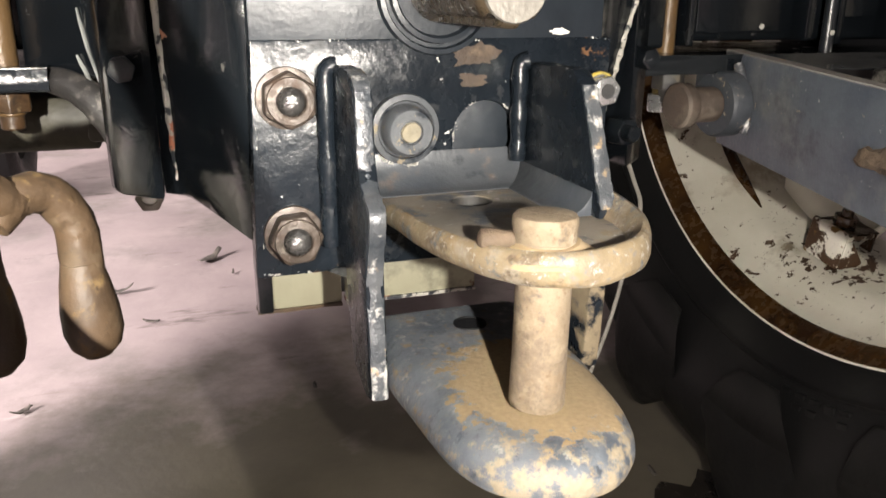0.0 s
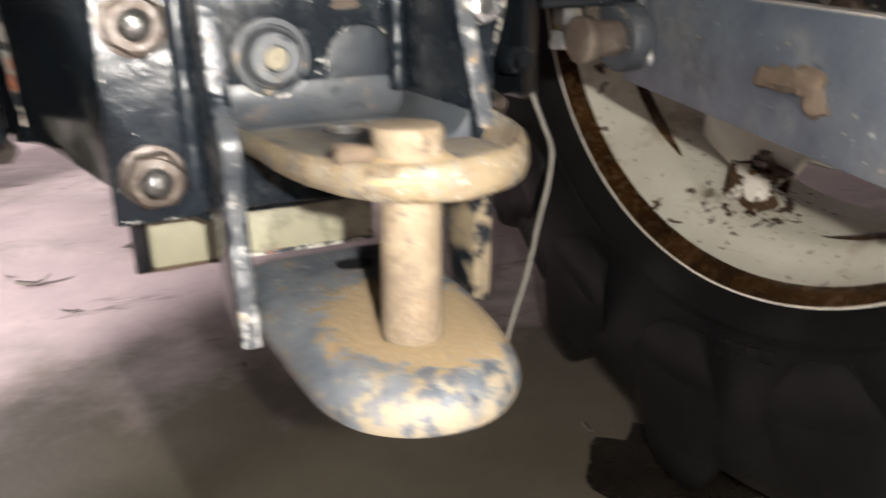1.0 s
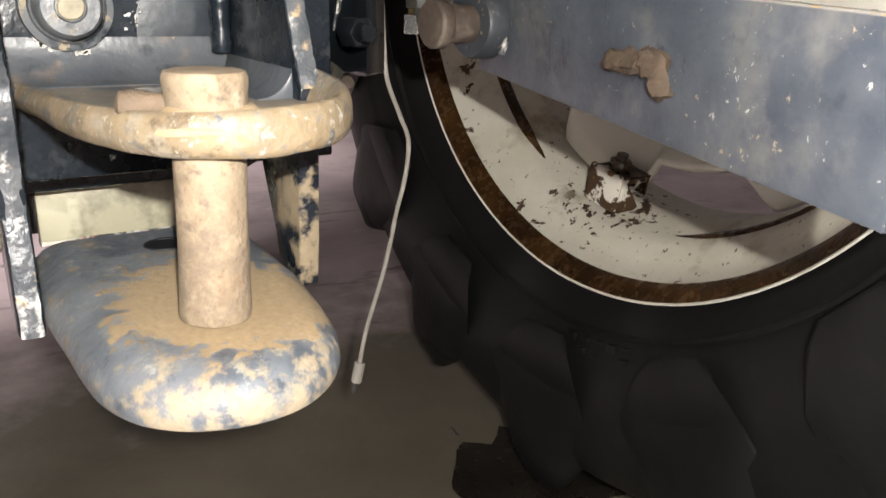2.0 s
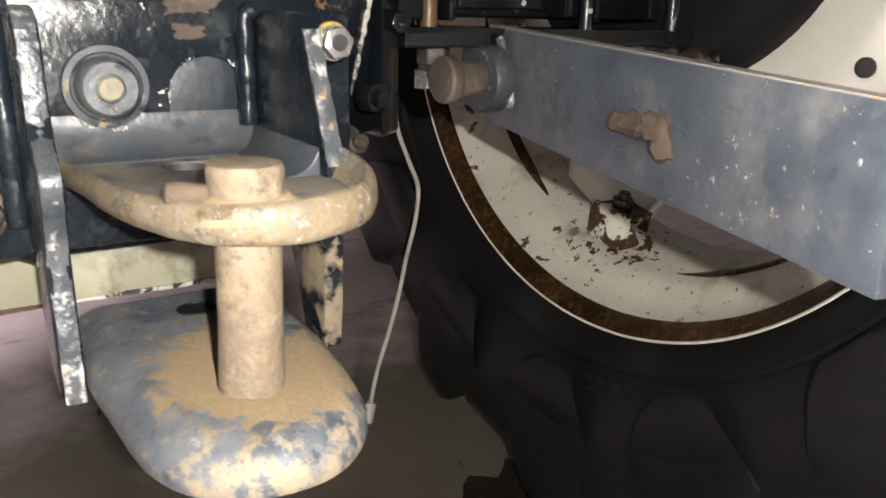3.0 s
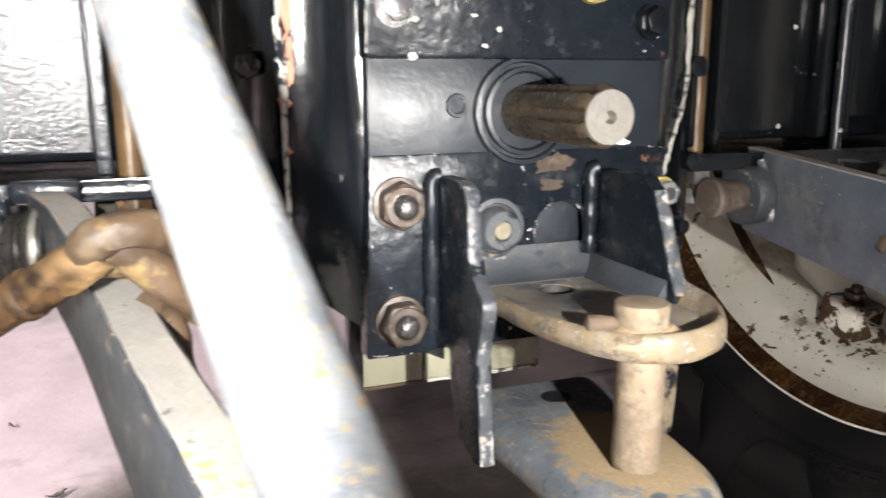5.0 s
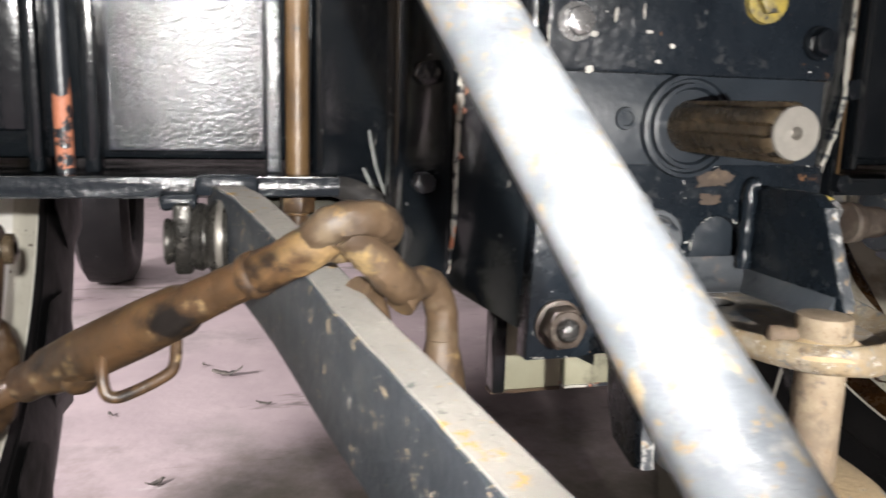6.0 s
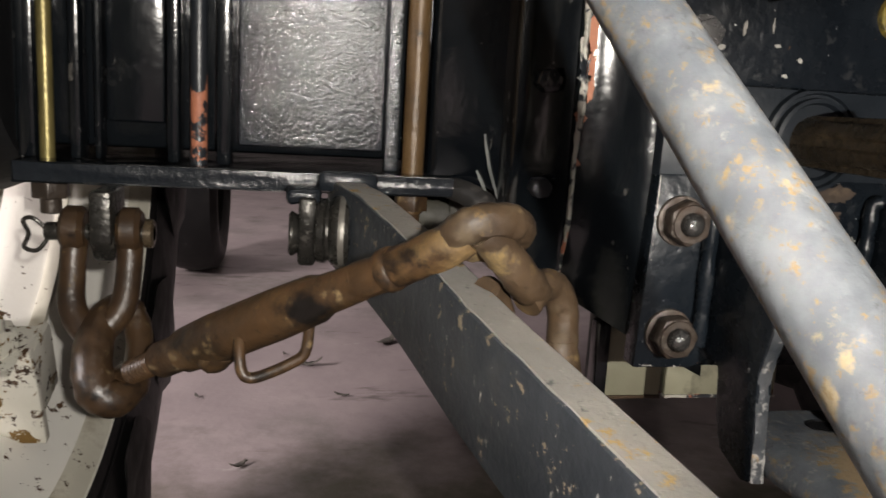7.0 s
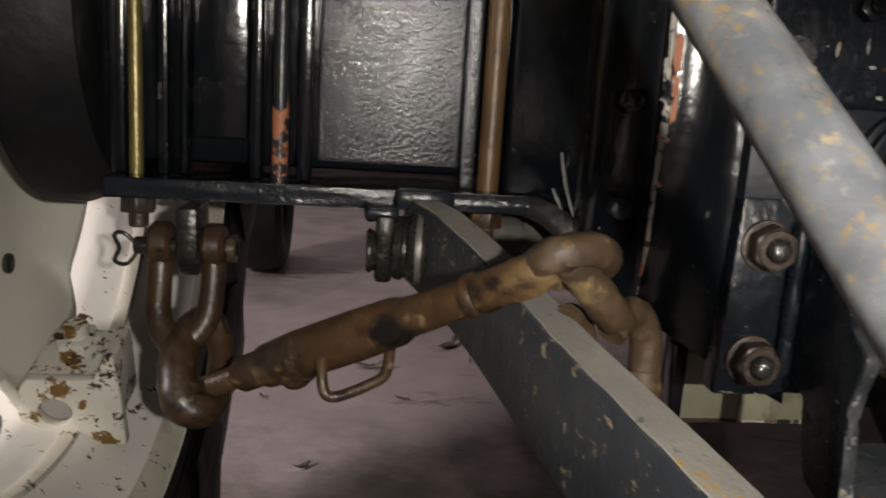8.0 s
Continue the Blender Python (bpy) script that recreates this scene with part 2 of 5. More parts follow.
primer = mat("orange_primer_chip", (0.46, 0.20, 0.12), (0.36, 0.14, 0.08), 0.6, bump=0.5, mottle=60)
rust_flake = mat("bare_rust_patch", (0.060, 0.040, 0.026), (0.036, 0.025, 0.018), 0.75, chips=[((0.12, 0.085, 0.056), 26, 0.58, 0.10, 0.8, ONE), ((0.025, 0.022, 0.02), 30, 0.60, 0.06, 0.5, ONE)], bump=0.6, grain=200, mottle=50)
cream_plain = mat("cream_paint_clean", (0.78, 0.76, 0.68), (0.70, 0.68, 0.59), 0.42, chips=[((0.085, 0.040, 0.015), 30, 0.72, 0.012, 0.8, ONE)], bump=0.15, grain=100, mottle=6)
fleck = mat("dull_paint_fleck", (0.42, 0.41, 0.37), (0.26, 0.25, 0.23), 0.5, bump=0.4, mottle=120)
olive_dark = mat("grimy_olive_paint", (0.055, 0.052, 0.036), (0.030, 0.028, 0.021), 0.6, chips=[((0.25, 0.235, 0.16), 14, 0.60, 0.06, 0.7, ONE), ((0.03, 0.028, 0.022), 16, 0.58, 0.10, 0.7, ONE)], bump=0.4, grain=150, mottle=20)
hose_rubber = mat("scuffed_hose", (0.030, 0.028, 0.026), (0.016, 0.015, 0.015), 0.55, chips=[((0.22, 0.20, 0.18), 18, 0.60, 0.10, 0.7, ONE), ((0.11, 0.10, 0.09), 30, 0.56, 0.12, 0.7, ONE)], bump=0.4, grain=200, mottle=30)
olive = mat("olive_cream_paint", (0.29, 0.28, 0.20), (0.23, 0.22, 0.155), 0.5, chips=[(RUST, 20, 0.66, 0.03, 0.8, ONE), ((0.17, 0.16, 0.115), 9, 0.55, 0.12, 0.6, ONE)], bump=0.2, grain=150, mottle=16)
rubber = mat("black_rubber", (0.0052, 0.0052, 0.0058), (0.0105, 0.0105, 0.0105), 0.46, chips=[((0.022, 0.021, 0.020), 4, 0.57, 0.16, 0.75, ONE), ((0.013, 0.013, 0.013), 9, 0.60, 0.12, 0.7, ONE), ((0.05, 0.05, 0.05), 30, 0.70, 0.04, 0.7, ONE)], bump=0.35, grain=90, mottle=6, spec=0.22, fine=1)
steel = mat("machined_steel", (0.23, 0.215, 0.19), (0.15, 0.14, 0.125), 0.42, 0.50, bump=0.25, grain=300, mottle=50)
pin_brown = mat("dull_brown_pin", (0.082, 0.060, 0.046), (0.052, 0.040, 0.032), 0.6, chips=[((0.17, 0.14, 0.11), 16, 0.55, 0.14, 0.8, ONE), ((0.04, 0.033, 0.028), 24, 0.60, 0.10, 0.6, ONE)], bump=0.4, grain=200, mottle=40)
stub_rust = mat("crusted_stub", (0.105, 0.074, 0.048), (0.060, 0.042, 0.028), 0.8, chips=[((0.19, 0.150, 0.105), 24, 0.59, 0.10, 0.9, ONE), ((0.10, 0.062, 0.04), 34, 0.58, 0.10, 0.9, ONE)], bump=1.0, grain=150, mottle=40, bump_size=0.002)
steel_oiled = mat("oiled_brown_shaft", (0.115, 0.085, 0.052), (0.065, 0.048, 0.030), 0.28, 0.45, chips=[((0.20, 0.14, 0.08), 40, 0.62, 0.08, 0.5, ONE)], bump=0.35, grain=200, mottle=40)
zinc = mat("zinc_bright", (0.62, 0.62, 0.62), (0.45, 0.45, 0.44), 0.24, 0.85, bump=0.3, grain=300, mottle=80)
nut_brown = mat("browned_zinc_nut", (0.066, 0.050, 0.039), (0.038, 0.029, 0.023), 0.38, 0.25, bump=0.4, grain=320, mottle=50, chips=[((0.060, 0.036, 0.023), 40, 0.57, 0.10, 0.7, ONE), ((0.17, 0.145, 0.118), 50, 0.61, 0.10, 0.4, ONE)])
brass = mat("yellow_passivated_rod", (0.26, 0.215, 0.085), (0.15, 0.125, 0.055), 0.36, 0.6, bump=0.25, grain=200, mottle=30, chips=[((0.12, 0.10, 0.06), 20, 0.60, 0.12, 0.6, (1, 1, 0.4))])
brown_rod = mat("rusted_stud", (0.115, 0.068, 0.028), (0.070, 0.042, 0.020), 0.40, 0.1, bump=0.4, grain=220, mottle=30, chips=[((0.02, 0.02, 0.02), 14, 0.60, 0.1, 0.4, ONE)])
red_worn = mat("black_over_red_paint", (0.012, 0.015, 0.019), (0.020, 0.022, 0.026), 0.35, chips=[(ORANGE, 26, 0.70, 0.03, 0.6, ONE, (-0.402, 0.146, 0.682), (0.02, 0.02, 0.030), 0.26)], bump=0.3, grain=160)
seam_paint = mat("chipped_seam_sealer", (0.44, 0.42, 0.37), (0.30, 0.29, 0.26), 0.6, chips=[((0.020, 0.024, 0.030), 55, 0.52, 0.03, 0.35, ONE), (ORANGE, 24, 0.62, 0.03, 0.6, ONE)], bump=0.8, grain=200)
cord = mat("pale_cord", (0.27, 0.255, 0.225), (0.20, 0.19, 0.165), 0.6, bump=0.3, grain=300, mottle=60)
plaster = mat("grey_plaster", (0.17, 0.165, 0.16), (0.13, 0.126, 0.12), 0.85, mottle=2, bump=0.3, grain=40, bump_size=0.004)
dark_gloss = mat("dark_gloss", (0.012, 0.010, 0.008), (0.022, 0.018, 0.014), 0.25, bump=0.1, grain=60)
yellow_mark = mat("yellow_paint_mark", (0.33, 0.25, 0.04), (0.11, 0.09, 0.04), 0.5, bump=0.4, mottle=90, chips=[((0.03, 0.03, 0.03), 40, 0.57, 0.06, 0.5, ONE)])
cream_dot = mat("primer_dot", (0.24, 0.21, 0.145), (0.15, 0.132, 0.095), 0.7, bump=0.5, mottle=120)
dusty = mat("dusty_slate", (0.175, 0.150, 0.120), (0.110, 0.100, 0.086), 0.60, chips=[((0.055, 0.062, 0.072), 22, 0.545, 0.06, 0.5, ONE), ((0.25, 0.20, 0.135), 45, 0.58, 0.08, 0.9, ONE), ((0.36, 0.34, 0.31), 70, 0.63, 0.03, 0.6, ONE), ((0.42, 0.335, 0.225), 30, 0.78, 0.12, 0.95, ONE, (0.0, -0.145, 0.586), (0.030, 0.026, 0.02), 0.36)], bump=0.4, grain=220, bump_size=0.001)
debris = mat("debris", (0.05, 0.045, 0.04), (0.16, 0.14, 0.12), 0.6, bump=0.3, mottle=60)


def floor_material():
    # the last chip row paints dirt and the tractor's shade as one brown patch
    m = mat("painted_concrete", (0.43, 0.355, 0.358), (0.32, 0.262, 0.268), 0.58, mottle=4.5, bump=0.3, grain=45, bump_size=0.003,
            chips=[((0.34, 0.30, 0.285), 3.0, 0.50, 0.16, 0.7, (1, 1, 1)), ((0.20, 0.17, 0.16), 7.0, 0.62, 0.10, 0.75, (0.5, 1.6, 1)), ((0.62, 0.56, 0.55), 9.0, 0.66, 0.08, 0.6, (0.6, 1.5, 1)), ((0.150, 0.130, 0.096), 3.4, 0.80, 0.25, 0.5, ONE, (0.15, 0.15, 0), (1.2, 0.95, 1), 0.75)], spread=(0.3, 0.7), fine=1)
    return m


cut_edge = mat("flame_cut_edge", (0.007, 0.009, 0.012), (0.013, 0.016, 0.020), 0.22, bump=0.5, grain=150, bump_size=0.0016, spec=0.35, rough_var=0.06)
black_matt = mat("dull_black_casting", (0.0055, 0.0060, 0.0070), (0.010, 0.010, 0.011), 0.55, bump=0.35, grain=110, spec=0.2, chips=[((0.035, 0.034, 0.032), 20, 0.66, 0.06, 0.7, ONE)])
dark_iron = mat("dark_greasy_iron", (0.055, 0.052, 0.046), (0.028, 0.027, 0.025), 0.28, 0.6, chips=[((0.22, 0.205, 0.18), 20, 0.58, 0.12, 0.4, ONE), ((0.012, 0.012, 0.012), 12, 0.58, 0.10, 0.5, ONE)], bump=0.4, grain=200, mottle=30)
scuffed = mat("black_paint_scuffed_silver", (0.010, 0.012, 0.015), (0.018, 0.020, 0.024), 0.30, chips=[((0.40, 0.39, 0.37), 22, 0.60, 0.05, 0.35, (1, 1, 0.35))], bump=0.3, grain=180)
boss_paint = mat("grey_worn_boss", (0.050, 0.056, 0.064), (0.085, 0.090, 0.096), 0.42, chips=[((0.018, 0.023, 0.030), 24, 0.55, 0.08, 0.3, ONE), ((0.24, 0.20, 0.14), 60, 0.63, 0.03, 0.8, ONE)], bump=0.35, grain=180, spec=0.4)
fillet_dust = mat("slate_fillet_dusty", (0.032, 0.038, 0.047), (0.060, 0.065, 0.071), 0.40, chips=[((0.14, 0.112, 0.095), 22, 0.56, 0.12, 0.8, ONE), ((0.022, 0.027, 0.034), 30, 0.575, 0.10, 0.35, ONE), ((0.30, 0.20, 0.13), 50, 0.66, 0.04, 0.8, ONE)], bump=0.3, grain=180, spec=0.45)
rust_grease = mat("greasy_dark_rust", (0.046, 0.026, 0.013), (0.018, 0.011, 0.007), 0.38, chips=[((0.085, 0.048, 0.020), 18, 0.56, 0.12, 0.55, ONE), ((0.010, 0.008, 0.007), 24, 0.57, 0.10, 0.30, ONE), ((0.14, 0.095, 0.045), 60, 0.61, 0.08, 0.8, ONE)], bump=0.4, grain=240, mottle=28, bump_size=0.001, rough_var=0.15)
seam_pale = mat("pale_seam_sealer", (0.34, 0.325, 0.285), (0.20, 0.19, 0.165), 0.65, chips=[((0.020, 0.024, 0.030), 55, 0.56, 0.03, 0.35, ONE)], bump=0.9, grain=180)
scratch_grey = mat("grey_scratch", (0.16, 0.165, 0.155), (0.09, 0.095, 0.09), 0.6, bump=0.5, mottle=90)
bolt_steel = mat("greasy_bolt_steel", (0.16, 0.155, 0.15), (0.07, 0.068, 0.066), 0.20, 0.8, chips=[((0.02, 0.02, 0.02), 60, 0.55, 0.10, 0.4, ONE)], bump=0.5, grain=320, mottle=90)
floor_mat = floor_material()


# ---- builders ----
def finish(bm, name, material, parent=None, label="", smooth=True):
    bmesh.ops.recalc_face_normals(bm, faces=bm.faces[:])
    me = bpy.data.meshes.new(name)
    bm.to_mesh(me)
    bm.free()
    me.materials.append(material)
    if smooth:
        for p in me.polygons:
            p.use_smooth = True
        me.set_sharp_from_angle(angle=radians(38))
    ob = new(name, me)
    if parent is not None:
        ob.parent = parent
        if parent.type == "EMPTY":
            ob.matrix_parent_inverse = Matrix.Translation(-Vector(parent.location))
    if label:
        tagged(ob, label)
    return ob


def part(name, bm, material, parent, label="", smooth=True):
    return finish(bm, name, material, parent, label, smooth)


def thing(name, base, label, category, group="", kind=""):
    ob = new(name)
    ob.location = base
    ob.empty_display_size = 0.05
    return tagged(ob, label, category, group, kind)


def soften(bm, width, segments=2, angle=30):
    edges = [e for e in bm.edges if len(e.link_faces) == 2 and e.calc_face_angle(0) > radians(angle)]
    if edges and width > 0:
        bmesh.ops.bevel(bm, geom=edges, offset=width, segments=segments, profile=0.5, affect="EDGES", clamp_overlap=True)


def box(lo, hi, bevel=0.002, m=None, into=None):
    bm = bmesh.new()
    bmesh.ops.create_cube(bm, size=1)
    c, s = [(a + b) / 2 for a, b in zip(lo, hi)], [b - a for a, b in zip(lo, hi)]
    bmesh.ops.transform(bm, matrix=Matrix.LocRotScale(c, None, s), verts=bm.verts[:])
    soften(bm, bevel)
    if m is not None:
        bmesh.ops.transform(bm, matrix=m, verts=bm.verts[:])
    return merged(into, bm)


def merged(into, bm):
    if into is None:
        return bm
    me = bpy.data.meshes.new("tmp")
    bm.to_mesh(me)
    bm.free()
    into.from_mesh(me)
    bpy.data.meshes.remove(me)
    return into


def place(origin, u, v, w):
    """Local x, y, z along u, v, w at origin."""
    m = Matrix((Vector(u), Vector(v), Vector(w))).transposed().to_4x4()
    m.translation = origin
    return m


AX = {"x": ((0, 1, 0), (0, 0, 1), (1, 0, 0)), "y": ((1, 0, 0), (0, 0, 1), (0, 1, 0)), "z": ((1, 0, 0), (0, 1, 0), (0, 0, 1))}


def slab(outline, axis, lo, hi, bevel=0.002, holes=(), m=None, into=None, segments=2):
    """A plate: outline in the two other axes, from lo to hi along axis."""
    bm = bmesh.new()
    u, v, w = AX[axis]
    loops = [outline, *holes]
    edges = []
    for loop in loops:
        vs = [bm.verts.new((a, b, 0)) for a, b in loop]
        edges += [bm.edges.new((vs[i], vs[(i + 1) % len(vs)])) for i in range(len(vs))]
    if holes:
        bmesh.ops.triangle_fill(bm, edges=edges, use_beauty=True, normal=(0, 0, 1))
    else:
        bm.faces.new(bm.verts[:])
    ex = bmesh.ops.extrude_face_region(bm, geom=bm.faces[:])
    for e in ex["geom"]:
        if isinstance(e, bmesh.types.BMVert):
            e.co.z = hi - lo
    bmesh.ops.recalc_face_normals(bm, faces=bm.faces[:])
    soften(bm, bevel, segments)
    bmesh.ops.transform(bm, matrix=place(Vector(w) * lo, u, v, w), verts=bm.verts[:])
    if m is not None:
        bmesh.ops.transform(bm, matrix=m, verts=bm.verts[:])
    return merged(into, bm)


def rolled_plate(outline, sections):
    """A plate whose edge follows sections, rows of (inset, height), with flat caps at both ends."""
    bm = bmesh.new()
    rows = []
    n = len(outline)
    normals = []
    for i in range(n):
        d = (Vector(outline[min(i + 1, n - 1)]) - Vector(outline[max(i - 1, 0)])).normalized()
        normals.append(Vector((-d.y, d.x)))
    for inset, z in sections:
        rows.append([bm.verts.new((x + q.x * inset, y + q.y * inset, z)) for (x, y), q in zip(outline, normals)])
    for p, q in zip(rows, rows[1:]):
        for k in range(n):
            bm.faces.new((p[k], p[(k + 1) % n], q[(k + 1) % n], q[k]))
    for row in (rows[0], rows[-1]):
        mid = bm.verts.new(sum((v.co for v in row), Vector()) / n)
        for k in range(n):
            bm.faces.new((row[k], row[(k + 1) % n], mid))
    return bm


def axis_frame(origin, direction):
    w = Vector(direction).normalized()
    q = w.to_track_quat("Z", "Y")
    m = q.to_matrix().to_4x4()
    m.translation = origin
    return m


def lathe(profile, origin, direction, segs=32, closed=False, into=None, wobble=0.0):
    """profile: rows of (along, radius) round an axis."""
    bm = bmesh.new()
    rings = []
    for a, r in profile:
        if r <= 1e-6:
            rings.append([bm.verts.new((0, 0, a))])
        else:
            rings.append([bm.verts.new((r * math.cos(2 * math.pi * k / segs), r * math.sin(2 * math.pi * k / segs), a)) for k in range(segs)])
    pairs = list(zip(rings, rings[1:])) + ([(rings[-1], rings[0])] if closed else [])
    for p, q in pairs:
        for k in range(segs):
            j = (k + 1) % segs
            f = [p[k % len(p)], p[j % len(p)], q[j % len(q)], q[k % len(q)]]
            f = list(dict.fromkeys(f))
            if len(f) > 2:
                bm.faces.new(f)
    bmesh.ops.transform(bm, matrix=axis_frame(origin, direction), verts=bm.verts[:])
    if wobble:
        for v in bm.verts:
            v.co += Vector(noise.noise_vector(v.co * 60)) * wobble
    return merged(into, bm)


def rod(a, b, r, segs=20, bevel=0.001, into=None):
    a, b = Vector(a), Vector(b)
    h = (b - a).length
    return lathe([(0, 0), (0, r - bevel), (bevel, r), (h - bevel, r), (h, r - bevel), (h, 0)], a, b - a, segs, into=into)


def curve_points(pts, n):
    pts = [Vector(p) for p in pts]
    out = []
    for i in range(len(pts) - 1):
        p0, p1, p2, p3 = pts[max(i - 1, 0)], pts[i], pts[i + 1], pts[min(i + 2, len(pts) - 1)]
        for k in range(n):
            t = k / n
            out.append(0.5 * ((2 * p1) + (p2 - p0) * t + (2 * p0 - 5 * p1 + 4 * p2 - p3) * t * t + (3 * p1 - p0 - 3 * p2 + p3) * t ** 3))
    out.append(pts[-1])
    return out


def tube(pts, radius, segs=14, n=8, closed=False, into=None, lumps=0.0):
    """A round bar along a smooth line; radius is a number or one number a given point."""
    if closed:
        line = curve_points([*pts[-1:], *pts, *pts[:2]], n)[n:-n]
        line = line[:-1]
    else:
        line = curve_points(pts, n)
    if isinstance(radius, (int, float)):
        rad = [radius] * len(line)
    else:
        rad = [radius[min(int(i / n), len(radius) - 2)] * (1 - (i / n - min(int(i / n), len(radius) - 2))) + radius[min(int(i / n), len(radius) - 2) + 1] * (i / n - min(int(i / n), len(radius) - 2)) for i in range(len(line))]
    bm = bmesh.new()
    rings = []
    count = len(line)
    up = None
    for i, p in enumerate(line):
        a = line[(i - 1) % count] if closed else line[max(i - 1, 0)]
        b = line[(i + 1) % count] if closed else line[min(i + 1, count - 1)]
        d = (b - a).normalized()
        if up is None:
            up = d.orthogonal().normalized()
        up = (up - d * up.dot(d)).normalized()
        side = d.cross(up)
        ring = []
        for k in range(segs):
            th = 2 * math.pi * k / segs
            r = rad[i] * (1 + (lumps * noise.noise(Vector((i * 0.35, k * 0.8, p.x * 90))) if lumps else 0))
            ring.append(bm.verts.new(p + up * (r * math.cos(th)) + side * (r * math.sin(th))))
        rings.append(ring)
    if closed:
        # match the last ring to the first
        best = min(range(segs), key=lambda s: (rings[0][s].co - rings[-1][0].co).length)
        first = rings[0][best:] + rings[0][:best]
        pairs = list(zip(rings, rings[1:])) + [(rings[-1], first)]
    else:
        pairs = list(zip(rings, rings[1:]))
    for p, q in pairs:
        for k in range(segs):
            bm.faces.new((p[k], p[(k + 1) % segs], q[(k + 1) % segs], q[k]))
    if not closed:
        bm.faces.new(rings[0][::-1])
        bm.faces.new(rings[-1])
    return merged(into, bm)


def hexagon(origin, direction, across, height, into=None, turn=0.0, bevel=0.0012):
    bm = bmesh.new()
    r = across / math.sqrt(3)
    vs = [bm.verts.new((r * math.cos(math.pi / 3 * k + turn), r * math.sin(math.pi / 3 * k + turn), 0)) for k in range(6)]
    f = bm.faces.new(vs)
    ex = bmesh.ops.extrude_face_region(bm, geom=[f])
    for e in ex["geom"]:
        if isinstance(e, bmesh.types.BMVert):
            e.co.z = height
    bmesh.ops.recalc_face_normals(bm, faces=bm.faces[:])
    soften(bm, bevel)
    bmesh.ops.transform(bm, matrix=axis_frame(origin, direction), verts=bm.verts[:])
    return merged(into, bm)


def arc(cx, cy, r, a0, a1, n):
    return [(cx + r * math.cos(radians(a0 + (a1 - a0) * k / n)), cy + r * math.sin(radians(a0 + (a1 - a0) * k / n))) for k in range(n + 1)]


def subdivided(bm, cuts):
    bmesh.ops.subdivide_edges(bm, edges=bm.edges[:], cuts=cuts, use_grid_fill=True)
    return bm


def roughened(bm, amount, scale):
    for v in bm.verts:
        v.co += Vector(noise.noise_vector(v.co * scale)) * amount
    return bm


def ragged(a, b, steps, width, proud, seed, into=None):
    """A thin bead with uneven sides along a line, width across, proud of its surface towards -y."""
    rnd = random.Random(seed)
    a, b = Vector(a), Vector(b)
    pts = [a.lerp(b, k / steps) + Vector((rnd.uniform(-1, 1) * width * 0.35, 0, 0)) for k in range(steps + 1)]
    return tube(pts, [width * rnd.uniform(0.35, 0.8) for _ in pts], 8, 2, into=into)


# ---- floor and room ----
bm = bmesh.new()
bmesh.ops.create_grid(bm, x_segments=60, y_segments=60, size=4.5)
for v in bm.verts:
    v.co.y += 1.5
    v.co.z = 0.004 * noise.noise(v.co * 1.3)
tagged(finish(bm, "floor", floor_mat), "worn pinkish painted concrete workshop floor with stains and a brown patch of dirt and painted shade", "floor", kind="structure")
for nm, lo, hi in (("wall_north", (-4.6, 6.0, 0), (4.6, 6.2, 3.0)), ("wall_south", (-4.6, -3.2, 0), (4.6, -3.0, 3.0)), ("wall_west", (-4.7, -3.0, 0), (-4.5, 6.0, 3.0)), ("wall_east", (4.5, -3.0, 0), (4.7, 6.0, 3.0)), ("ceiling", (-4.7, -3.2, 3.0), (4.7, 6.2, 3.2))):
    tagged(finish(box(lo, hi, 0), nm, plaster), "plain grey workshop " + ("ceiling" if nm == "ceiling" else "wall"), nm.split("_")[0], kind="structure")

# ---- gearbox and rear axle ----
axle = thing("tractor_rear_axle", (0, 0.25, 0.55), "black enamelled tractor gearbox and rear axle housing with chipped paint", "tractor part")


def lean(z):
    """How far the flank falls back towards its foot."""
    return 0.0 if z > 0.72 else 0.16 * (0.72 - z) + 0.35 * max(0.0, 0.61 - z)


def curved_wall(side):
    """Cast flank of the gearbox between the rear face and the flange, one side."""
    line = [(-0.100, 0.012), (-0.106, 0.013), (-0.112, 0.017), (-0.118, 0.023), (-0.126, 0.028), (-0.136, 0.031), (-0.146, 0.032), (-0.150, 0.036), (-0.150, 0.30), (-0.05, 0.30), (-0.05, 0.012)]
    pts = [(side * -x, y) for x, y in line]
    b = bmesh.new()
    rows = []
    for z in (0.553, 0.575, 0.60, 0.63, 0.66, 0.69, 0.72, 1.02):
        row = []
        for x, y in pts:
            f = min(1.0, max(0.0, (abs(x) - 0.10) / 0.04)) * lean(z)
            row.append(b.verts.new((x, y + f if y < 0.2 else y, z + (0.5 * (abs(x) - 0.1) if z < 0.56 else 0))))
        rows.append(row)
    for p, q in zip(rows, rows[1:]):
        for k in range(len(p)):
            b.faces.new((p[k], p[(k + 1) % len(p)], q[(k + 1) % len(p)], q[k]))
    b.faces.new(rows[0][::-1])
    b.faces.new(rows[-1])
    return b


